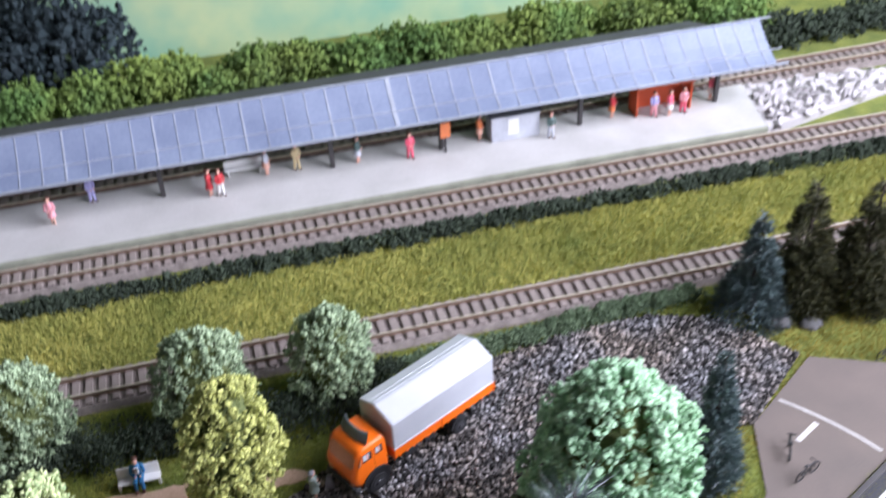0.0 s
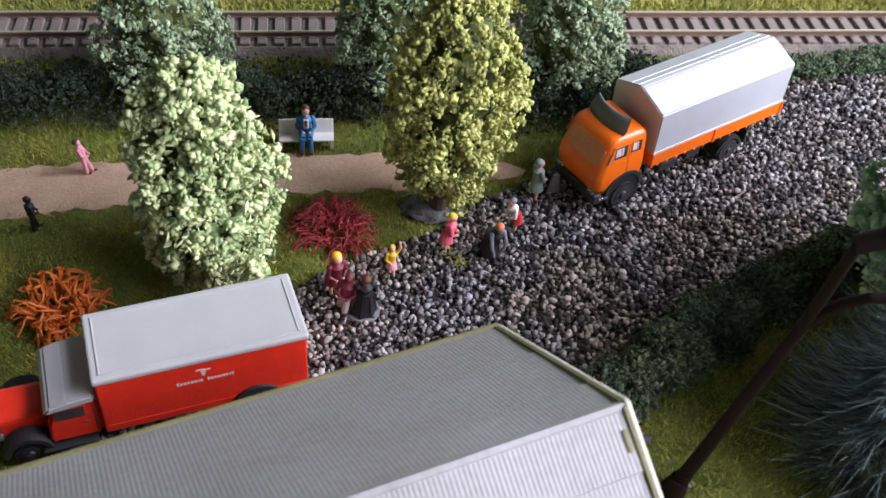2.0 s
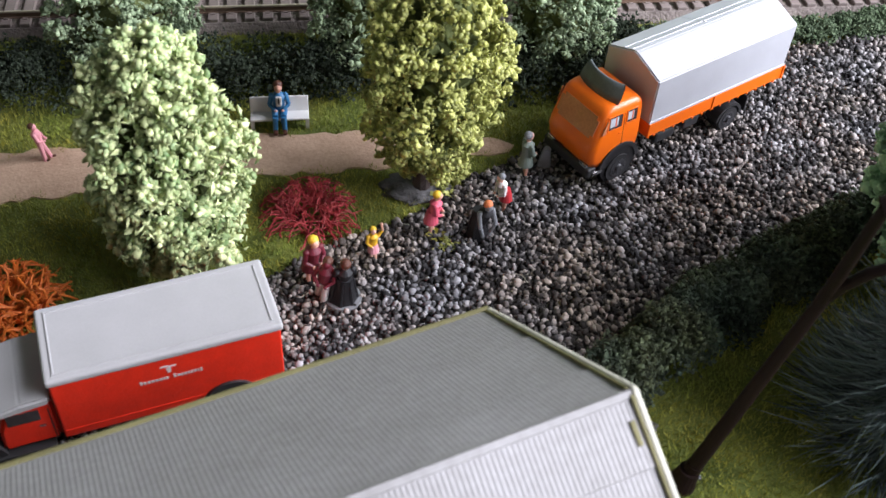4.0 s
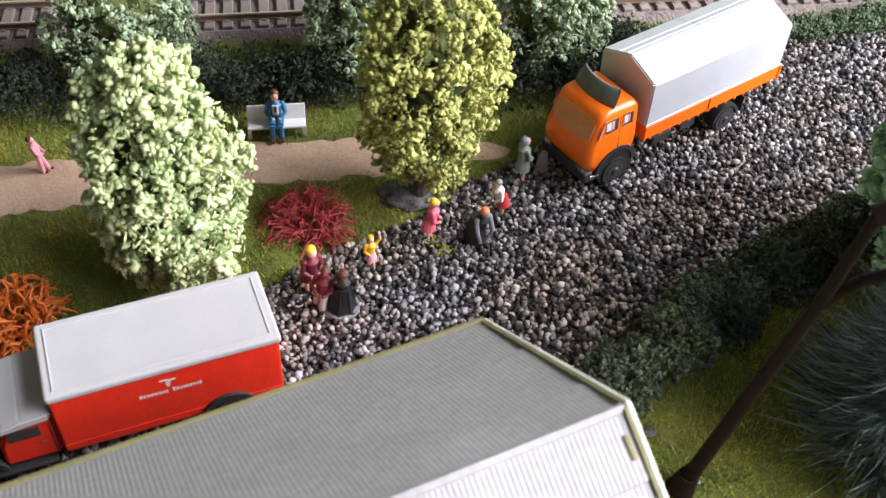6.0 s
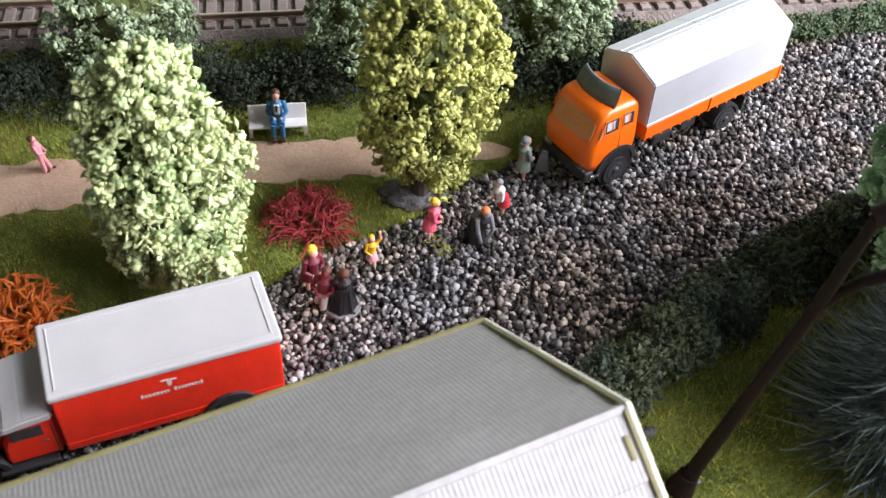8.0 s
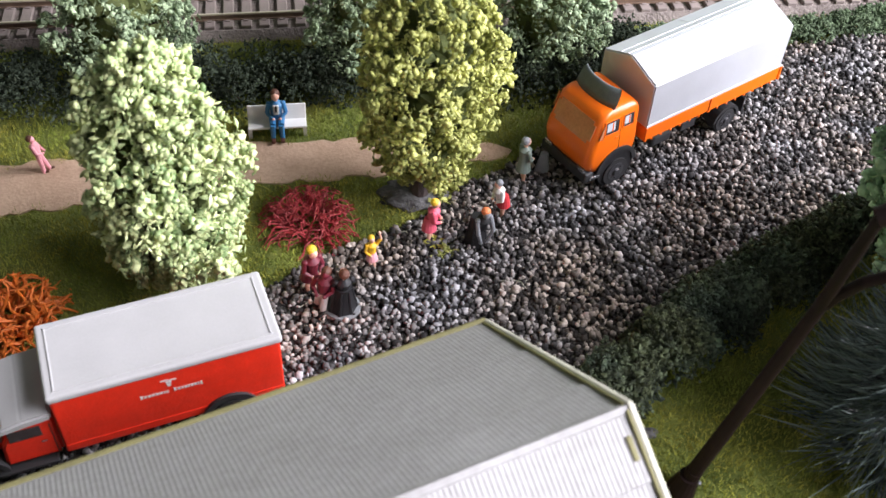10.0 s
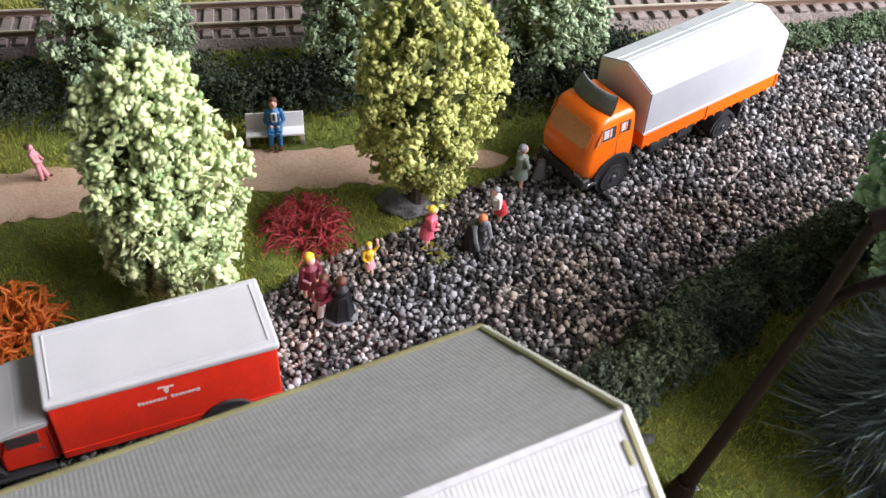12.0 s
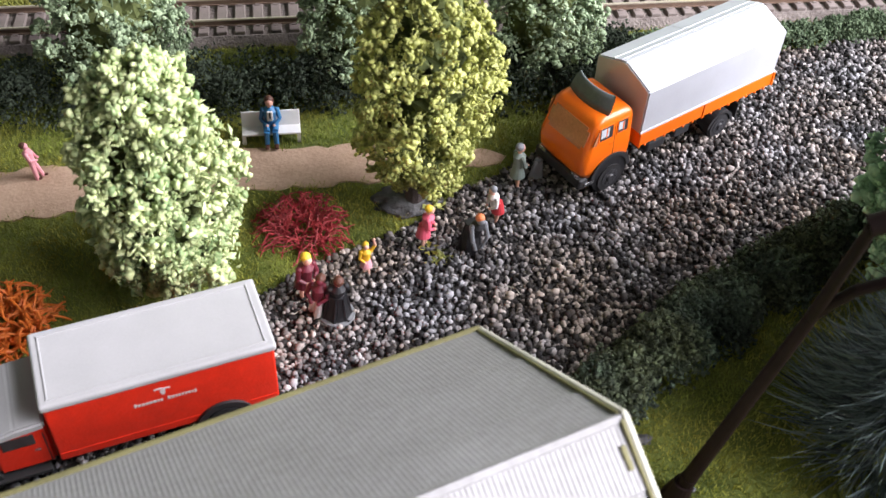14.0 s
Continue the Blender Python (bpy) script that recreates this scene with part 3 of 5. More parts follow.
def conifer(x, y, h, r, material, label, seed, n=12000, length=0.45, width=0.10, tip=0.05, full=0.0, spread=0.6):
    """A model conifer: needles on bristly boughs round a twisted wire trunk."""
    t = thing("conifer", x, y, 0, 0, label, "conifer", group="model conifers")
    part("trunk", tube(bmesh.new(), (0, 0, 0), (0, 0, h * 0.97), 0.3, 0.05), "bark", t)
    g = np.random.default_rng(seed)
    u = 1 - np.sqrt(g.uniform(0.0, 1, n))
    nb = 46
    bough = g.uniform(0, 2 * np.pi, nb)
    a = bough[(u * 0.999 * nb).astype(int)] + g.normal(0, 0.75, n)
    tier = 0.72 + 0.28 * np.abs(np.sin(u * 24 + 2 * np.sin(a * 3 + seed)))
    rad = r * ((1 - u) ** (1 - full)) * tier + tip
    k = np.sqrt(g.uniform(0.05, 1, n))
    base = np.column_stack([np.cos(a) * rad * k, np.sin(a) * rad * k, 0.35 + u * (h - 0.4) - 0.25 * rad * k])
    turn = g.normal(0, spread, n)
    d = np.column_stack([np.cos(a + turn), np.sin(a + turn), g.normal(0.25, 0.65 * spread, n)])
    d *= (length * g.uniform(0.5, 1.2, n))[:, None]
    side = np.cross(d, g.normal(size=(n, 3)))
    side *= (width / 2 / np.linalg.norm(side, axis=1))[:, None]
    base[:, 2] = np.maximum(base[:, 2], 0.15)
    v = np.stack([base - side, base + side, base + d], axis=1)
    v[:, :, 2] = np.maximum(v[:, :, 2], 0.05)
    raw("needles", v.reshape(-1, 3), np.arange(3 * n).reshape(n, 3), material, t)
    return t


# ---- vehicles ----
def wheel(parent, x, y, r, w, side):
    bm = tube(bmesh.new(), (x, y - w / 2, r), (x, y + w / 2, r), r, n=28)
    bmesh.ops.bevel(bm, geom=[e for e in bm.edges if len(e.link_faces) == 2 and any(len(f.verts) > 4 for f in e.link_faces)], offset=r * 0.12, segments=2, affect="EDGES")
    t = part("tyre", bm, "tyre", parent)
    bm = tube(bmesh.new(), (x, y + side * (w / 2 - 0.03), r), (x, y + side * (w / 2 + 0.02), r), r * 0.58, n=20)
    tube(bm, (x, y + side * (w / 2), r), (x, y + side * (w / 2 + 0.09), r), r * 0.28, r * 0.2, n=14)
    for i in range(8):
        a = i * math.pi / 4
        tube(bm, (x + math.cos(a) * r * 0.42, y + side * w / 2, r + math.sin(a) * r * 0.42), (x + math.cos(a) * r * 0.42, y + side * (w / 2 + 0.05), r + math.sin(a) * r * 0.42), 0.022, n=6)
    part("rim", bm, "rim", t)


def orange_truck():
    """Local x runs from the cab (minus) to the tail (plus); the load box begins at 0."""
    t = thing("lorry", 9.05, 36.7, 0.16, 27.5, "orange toy lorry with a silver grey tarpaulin box on the gravel", "lorry")
    W, L = 1.38, 7.33
    bm = prism_x(bmesh.new(), [(-W, 2.2), (-W, 4.12), (-0.06, 4.62), (0.06, 4.62), (W, 4.12), (W, 2.2)], 0.0, L)
    bmesh.ops.bevel(bm, geom=list(bm.edges), offset=0.05, segments=2, affect="EDGES")
    tarp = part("tarpaulin", bm, "silver", t)
    for y in (0.25, 0.62):
        z = 4.62 - (y - 0.06) * 0.5 / 1.29
        part("roof_seam", box(bmesh.new(), 0, 0, 0, L - 0.12, 0.07, 0.035, bevel=0.012, m=pose(L / 2, y, z + 0.005, -21, 0, 0)), "silver", tarp)
    part("roof_seam", box(bmesh.new(), 0, 0, 0, 0.09, 1.28, 0.03, bevel=0.01, m=pose(L * 0.5, 0.7, 4.375, -21, 0, 0)), "silver", tarp)
    for s in (-1, 1):
        part("hem", box(bmesh.new(), L / 2, s * (W + 0.01), 2.27, L + 0.02, 0.05, 0.09, bevel=0.015), "silver", tarp)
    bed = part("load_bed", box(bmesh.new(), L / 2, 0, 1.93, L + 0.06, 2 * W + 0.08, 0.6, bevel=0.04), "orange", t)
    for s in (-1, 1):
        for x in (0.03, 3.4, L - 0.03):
            part("stake", box(bmesh.new(), x, s * (W + 0.05), 1.93, 0.1, 0.06, 0.62, bevel=0.01), "orange", bed)
        for i in range(14):
            part("latch", box(bmesh.new(), 0.35 + i * 0.5, s * (W + 0.045), 1.64, 0.09, 0.06, 0.1, bevel=0.015), "orange", bed)
    bm = box(bmesh.new(), 2.6, -0.42, 1.3, 9.0, 0.2, 0.45, bevel=0.03)
    box(bm, 2.6, 0.42, 1.3, 9.0, 0.2, 0.45, bevel=0.03)
    for x in (0.4, 2.0, 3.7, 5.8, 7.0):
        box(bm, x, 0, 1.3, 0.25, 0.9, 0.35)
    part("chassis", bm, "chassis", t)
    part("axle", tube(bmesh.new(), (4.75, -1.0, 0.56), (4.75, 1.0, 0.56), 0.14), "chassis", t)
    part("axle", tube(bmesh.new(), (-1.15, -1.0, 0.58), (-1.15, 1.0, 0.58), 0.14), "chassis", t)
    part("fuel_tank", box(bmesh.new(), 1.3, -0.95, 1.05, 1.0, 0.5, 0.5, bevel=0.1), "chassis", t, "dark fuel tank under the load bed")
    part("tool_box", box(bmesh.new(), 2.7, -0.95, 1.1, 0.8, 0.45, 0.42, bevel=0.05), "chassis", t)
    part("rear_bumper", box(bmesh.new(), L - 0.1, 0, 1.1, 0.15, 2.3, 0.25, bevel=0.03), "chassis", t)
    for y in (-1.05, 1.05):
        part("mudguard", arch(4.75, y, 0.58, 0.70, 0.62), "chassis", t)
        part("mudflap", box(bmesh.new(), 5.65, y, 0.95, 0.06, 0.6, 0.7, bevel=0.01), "chassis", t)
    # cab: a rounded shell, level by level: height, front, rear, half width
    levels = [(1.02, -2.46, -0.36, 1.22), (1.30, -2.58, -0.34, 1.26), (1.75, -2.64, -0.33, 1.29), (2.05, -2.58, -0.33, 1.29), (3.16, -2.21, -0.34, 1.20), (3.34, -2.12, -0.36, 1.16), (3.46, -2.0, -0.42, 1.08), (3.53, -1.82, -0.52, 0.96)]
    bm, rings = bmesh.new(), []
    for z, xf, xr, hw in levels:
        ring = []
        for cx, cy, r, a0 in ((xr - 0.14, hw - 0.14, 0.14, 0), (xf + 0.3, hw - 0.3, 0.3, 90), (xf + 0.3, -hw + 0.3, 0.3, 180), (xr - 0.14, -hw + 0.14, 0.14, 270)):
            ring += [bm.verts.new((cx + r * math.cos(radians(a0 + 18 * q)), cy + r * math.sin(radians(a0 + 18 * q)), z)) for q in range(6)]
        rings.append(ring)
    for a, b in zip(rings, rings[1:]):
        for q in range(len(a)):
            bm.faces.new((a[q], a[(q + 1) % len(a)], b[(q + 1) % len(a)], b[q]))
    bm.faces.new(rings[0][::-1])
    bm.faces.new(rings[-1])
    cab = part("cab", bm, "orange", t, smooth=True)
    rake = math.degrees(math.atan2(0.37, 1.11))
    bm = box(bmesh.new(), 0, 0, 0, 0.05, 2.02, 0.90)
    bmesh.ops.bevel(bm, geom=[e for e in bm.edges if abs(e.verts[0].co.x - e.verts[1].co.x) > 0.01], offset=0.14, segments=4, affect="EDGES")
    bmesh.ops.transform(bm, matrix=pose(-2.355, 0, 2.72, 0, rake, 0), verts=bm.verts)
    part("windscreen", bm, "glass_orange", cab, "tinted orange-brown windscreen")
    lean = math.degrees(math.atan2(0.09, 1.11))
    for s in (-1, 1):
        def flat(x, z, w, h, out, thick=0.03):
            return box(bmesh.new(), 0, 0, 0, w, thick, h, bevel=0.01, m=pose(x, s * (1.29 - (z - 2.05) * 0.081 + out), z, s * lean, 0, 0))
        bm = prism(bmesh.new(), [(-2.26, 2.55), (-2.09, 2.55), (-2.05, 3.1), (-2.09, 3.1)], s * 1.262 - 0.02, s * 1.262 + 0.02)
        part("quarter_window", bm, "glass_orange", cab)
        for x, w, z, h in ((-1.65, 0.62, 2.90, 0.54), (-0.86, 0.46, 2.93, 0.50)):
            win = part("side_window", flat(x, z, w, h, 0.0), "glass", cab)
            part("window_glint", flat(x - 0.06, z + 0.03, w * 0.62, h * 0.66, 0.016, 0.006), "kiosk_white", win, "pale interior seen through the window")
            part("window_bar", flat(x + 0.02, z + 0.02, 0.05, h * 0.7, 0.02, 0.006), "orange", win)
            for dx, dz, ww, hh in ((0, h / 2 + 0.02, w + 0.08, 0.045), (0, -h / 2 - 0.02, w + 0.08, 0.045), (w / 2 + 0.02, 0, 0.045, h), (-w / 2 - 0.02, 0, 0.045, h)):
                part("window_frame", flat(x + dx, z + dz, ww, hh, 0.008), "orange", win)
        part("door_seam", flat(-1.22, 2.4, 0.02, 1.5, -0.008), "chassis", cab)
        part("door_handle", flat(-1.36, 2.36, 0.16, 0.05, 0.02), "orange", cab)
        part("headlight", box(bmesh.new(), -2.56, s * 0.92, 1.12, 0.1, 0.4, 0.2, bevel=0.03), "chrome", cab)
        # no hollow is cut; a flat black disc stands in for its shade
        well = tube(bmesh.new(), (-1.15, s * 1.2, 0.84), (-1.15, s * 1.292, 0.84), 0.84, n=28)
        part("wheel_well_disc", well, "black", cab, "flat black disc for the dark hollow round the wheel")
        ring = arch(-1.15, s * 1.2, 0.80, 0.96, 0.26)
        bmesh.ops.translate(ring, vec=(0, 0, 0.26), verts=ring.verts)
        part("wheel_arch", ring, "chassis", cab, "black plastic wheel arch")
        part("step", box(bmesh.new(), -2.16, s * 1.18, 0.80, 0.46, 0.3, 0.16, bevel=0.03), "chrome", cab)
    bm = box(bmesh.new(), -2.42, 0, 0.86, 0.42, 2.56, 0.44, bevel=0.09, segments=3)
    part("bumper", bm, "chassis", cab, "black front bumper")
    # wind deflector, bowed and leaning back over the cab roof
    bm = bmesh.new()
    n = 12
    rows = []
    for th in (0.0, 0.07):
        for zz in (0, 0.26, 0.54, 0.70):
            rows.append([bm.verts.new((-1.78 + zz * 0.42 + th + 0.24 * (abs(v) / 1.1) ** 2.4, v * (0.98 - 0.12 * (zz / 0.7) ** 3), 3.48 + zz)) for v in np.linspace(-1.06, 1.06, n)])
    for a, b in ((0, 1), (1, 2), (2, 3), (5, 4), (6, 5), (7, 6), (4, 0), (3, 7)):
        for i in range(n - 1):
            bm.faces.new((rows[a][i], rows[a][i + 1], rows[b][i + 1], rows[b][i]))
    part("wind_deflector", bm, "deflector", t, "dark grey roof wind deflector", smooth=True)
    wheel(t, -1.15, -1.12, 0.66, 0.46, -1)
    wheel(t, -1.15, 1.12, 0.66, 0.46, 1)
    wheel(t, 4.75, -1.05, 0.56, 0.6, -1)
    wheel(t, 4.75, 1.05, 0.56, 0.6, 1)
    return t


def arch(x, y, r0, r1, w):
    """A half ring over a wheel, standing across the truck."""
    bm = bmesh.new()
    n = 14
    rings = []
    for i in range(n + 1):
        a = math.pi * (0.02 + 0.96 * i / n)
        rings.append([bm.verts.new((x + math.cos(a) * r, yy, 0.58 + math.sin(a) * r)) for r, yy in ((r0, y - w / 2), (r1, y - w / 2), (r1, y + w / 2), (r0, y + w / 2))])
    for a, b in zip(rings, rings[1:]):
        for k in range(4):
            bm.faces.new((a[k], a[(k + 1) % 4], b[(k + 1) % 4], b[k]))
    bm.faces.new(rings[0])
    bm.faces.new(rings[-1][::-1])
    return bm


def red_truck():
    """Local x runs from the bonnet (minus) to the tail (plus)."""
    t = thing("delivery_van", -7.165, 26.56, 0.14, 13.8, "red toy postal van with a pale grey roof on the gravel", "delivery van")
    L, W = 6.3, 2.60
    body = part("box_body", box(bmesh.new(), 0, 0, 1.98, L, W, 2.36, bevel=0.06), "red", t)
    for s in (-1, 1):
        part("body_rib", box(bmesh.new(), 0, s * (W / 2 + 0.005), 1.12, L - 0.1, 0.03, 0.05, bevel=0.01), "red", body)
    # printed emblem and lettering as plain bars
    y = -(W / 2 + 0.006)
    for x, z, w, h in ((0.06, 2.76, 0.22, 0.06), (-0.16, 2.79, 0.22, 0.06), (-0.05, 2.66, 0.14, 0.12), (-0.05, 2.55, 0.1, 0.08)):
        part("emblem_mark", box(bmesh.new(), x, y, z, w, 0.01, h), "print_white", body)
    g = random.Random(5)
    x = -0.88
    for i in range(18):
        w = g.uniform(0.05, 0.09)
        if i != 8:
            part("lettering_bar", box(bmesh.new(), x + w / 2, y, 2.30 + (0.02 if i in (0, 9) else 0), w, 0.01, 0.14 if i in (0, 9, 17) else 0.10), "print_white", body)
        x += w + 0.025
    roof = part("roof", box(bmesh.new(), 0, 0, 3.25, L + 0.14, W + 0.14, 0.26, bevel=0.09, segments=3), "grey_roof", t)
    for a in ((0, W / 2 - 0.16, L - 0.3, 0.05), (0, -W / 2 + 0.16, L - 0.3, 0.05), (L / 2 - 0.2, 0, 0.05, W - 0.3), (-L / 2 + 0.2, 0, 0.05, W - 0.3)):
        part("roof_bead", box(bmesh.new(), a[0], a[1], 3.385, a[2], a[3], 0.045, bevel=0.015), "grey_roof", roof)
    bm = prism(bmesh.new(), [(-4.75, 0.75), (-4.70, 1.55), (-4.45, 2.32), (-3.3, 2.45), (-3.2, 2.4), (-3.2, 0.75)], -1.18, 1.18)
    bmesh.ops.bevel(bm, geom=list(bm.edges), offset=0.09, segments=2, affect="EDGES")
    cab = part("cab", bm, "red", t)
    bm = prism(bmesh.new(), [(-4.75, 2.22), (-4.55, 2.46), (-4.0, 2.60), (-3.22, 2.64), (-3.22, 2.36), (-4.6, 2.2)], -1.26, 1.26)
    bmesh.ops.bevel(bm, geom=list(bm.edges), offset=0.07, segments=2, affect="EDGES")
    part("cab_roof", bm, "grey_roof", t)
    for s in (-1, 1):
        part("side_window", box(bmesh.new(), -4.02, s * 1.185, 1.98, 0.86, 0.03, 0.44, bevel=0.012), "glass", cab)
        part("door_seam", box(bmesh.new(), -3.35, s * 1.18, 1.5, 0.03, 0.02, 1.3), "chassis", cab)
        part("door_handle", box(bmesh.new(), -3.6, s * 1.2, 1.5, 0.16, 0.04, 0.05, bevel=0.01), "chrome", cab)
        part("front_fender", arch(-5.4, s * 1.0, 0.55, 0.72, 0.55), "chassis", t, "black curved front mudguard")
        part("running_board", box(bmesh.new(), -4.2, s * 1.15, 0.62, 1.6, 0.45, 0.12, bevel=0.03), "chassis", t)
        part("rear_mudguard", arch(1.5, s * 1.25, 0.66, 0.86, 0.30), "chassis", t)
        part("headlamp", tube(bmesh.new(), (-6.25, s * 0.8, 1.15), (-6.0, s * 0.8, 1.15), 0.17, 0.12), "chrome", t)
    part("windscreen", box(bmesh.new(), 0, 0, 0, 0.04, 2.0, 0.6, bevel=0.01, m=pose(-4.6, 0, 1.98, 0, 17, 0)), "glass", cab)
    part("bonnet", box(bmesh.new(), -5.45, 0, 1.25, 1.6, 1.35, 0.95, bevel=0.25, segments=3), "red", t)
    part("radiator", box(bmesh.new(), -6.25, 0, 1.2, 0.1, 1.1, 0.9, bevel=0.04), "chassis", t)
    part("bumper", box(bmesh.new(), -6.5, 0, 0.6, 0.14, 2.3, 0.2, bevel=0.03), "chassis", t)
    bm = box(bmesh.new(), -1.6, -0.5, 0.7, 9.2, 0.2, 0.3)
    box(bm, -1.6, 0.5, 0.7, 9.2, 0.2, 0.3)
    part("chassis", bm, "chassis", t)
    wheel(t, 1.5, -1.2, 0.62, 0.4, -1)
    wheel(t, 1.5, 1.2, 0.62, 0.4, 1)
    wheel(t, -5.4, -1.0, 0.5, 0.3, -1)
    wheel(t, -5.4, 1.0, 0.5, 0.3, 1)
    return t


def house():
    """Local x runs along the ridge to the gable end at 0; local y from the ridge to the far eave."""
    t = thing("house", 3.15, 18.4, 0, 18.0, "building with a corrugated grey saddle roof and olive verge trim", "building")
    L, half, ze, zr = 17.0, 5.5, 6.3, 9.8
    part("wall", box(bmesh.new(), -L / 2, 0, 3.0, L - 1.0, 2 * half - 1.4, 6.0), "plaster", t)
    part("gable", prism_x(bmesh.new(), [(-half + 0.7, 5.98), (half - 0.7, 5.98), (0, zr - 0.5)], -L + 0.5, -0.5), "plaster", t)
    period = 0.112
    for s in (1, -1):
        xs = np.linspace(-L, 0, int(L / period * 6))
        # three overlapping courses of sheets, each a little proud of the next below
        for c in range(3):
            k0, k1 = (0, 0.20, 0.60)[c], (0.225, 0.625, 1.0)[c]
            bm, rows = bmesh.new(), []
            for k, lift in ((k0, 0.0), (k1, 0.05)):
                rows.append([bm.verts.new((x, s * (0.02 + half * k), zr - (zr - ze) * k + lift + (0.003 if s > 0 else 0.006) * math.sin(x / period * 2 * math.pi))) for x in xs])
            low = [bm.verts.new((v.co.x, v.co.y, v.co.z - 0.045)) for v in rows[1]]
            for a, b in ((rows[0], rows[1]), (rows[1], low)):
                for i in range(len(xs) - 1):
                    bm.faces.new((a[i], a[i + 1], b[i + 1], b[i]))
            part("roof_sheet", bm, "corrugated", t)
        pitch = math.degrees(math.atan2(zr - ze, half))
        ln = math.hypot(half, zr - ze)
        m = pose(0, s * half / 2, (zr + ze) / 2, -s * pitch, 0, 0)
        part("verge_trim", box(bmesh.new(), 0.05, 0, 0.0, 0.15, ln + 0.1, 0.2, bevel=0.05, m=m), "cream_trim", t, "cream verge trim with olive edges")
        part("verge_fillet", box(bmesh.new(), -0.06, 0, 0.02, 0.07, ln - 0.1, 0.14, bevel=0.02, m=m), "olive_trim", t)
        part("gutter", tube(bmesh.new(), (-L, s * (half + 0.06), ze - 0.02), (0.05, s * (half + 0.06), ze - 0.02), 0.12, n=10), "olive_trim", t, "olive eaves gutter")
        for i in range(3 if s < 0 else 0):
            k = (0.12, 0.42, 0.75)[i]
            m2 = pose(-0.24, s * half * k, zr - (zr - ze) * k + 0.03, -s * pitch, 0, 0)
            part("verge_clip", box(bmesh.new(), 0, 0, 0, 0.12, 0.5, 0.1, bevel=0.02, m=m2), "olive_trim", t)
    bm = bmesh.new()
    prism_x(bm, [(-0.12, zr - 0.06), (-0.11, zr - 0.02), (0, zr + 0.06), (0.11, zr - 0.02), (0.12, zr - 0.06), (0, zr)], -L, 0.1)
    part("ridge_cap", bm, "corrugated", t)
    return t


def prism_x(bm, pts, x0, x1, mi=0):
    """A profile of (y, z) points drawn out along x."""
    a = [bm.verts.new((x0, y, z)) for y, z in pts]
    b = [bm.verts.new((x1, y, z)) for y, z in pts]
    n = len(pts)
    fs = [bm.faces.new(a), bm.faces.new(b[::-1])] + [bm.faces.new((a[i], a[(i + 1) % n], b[(i + 1) % n], b[i])) for i in range(n)]
    for f in fs:
        f.material_index = mi
    return bm


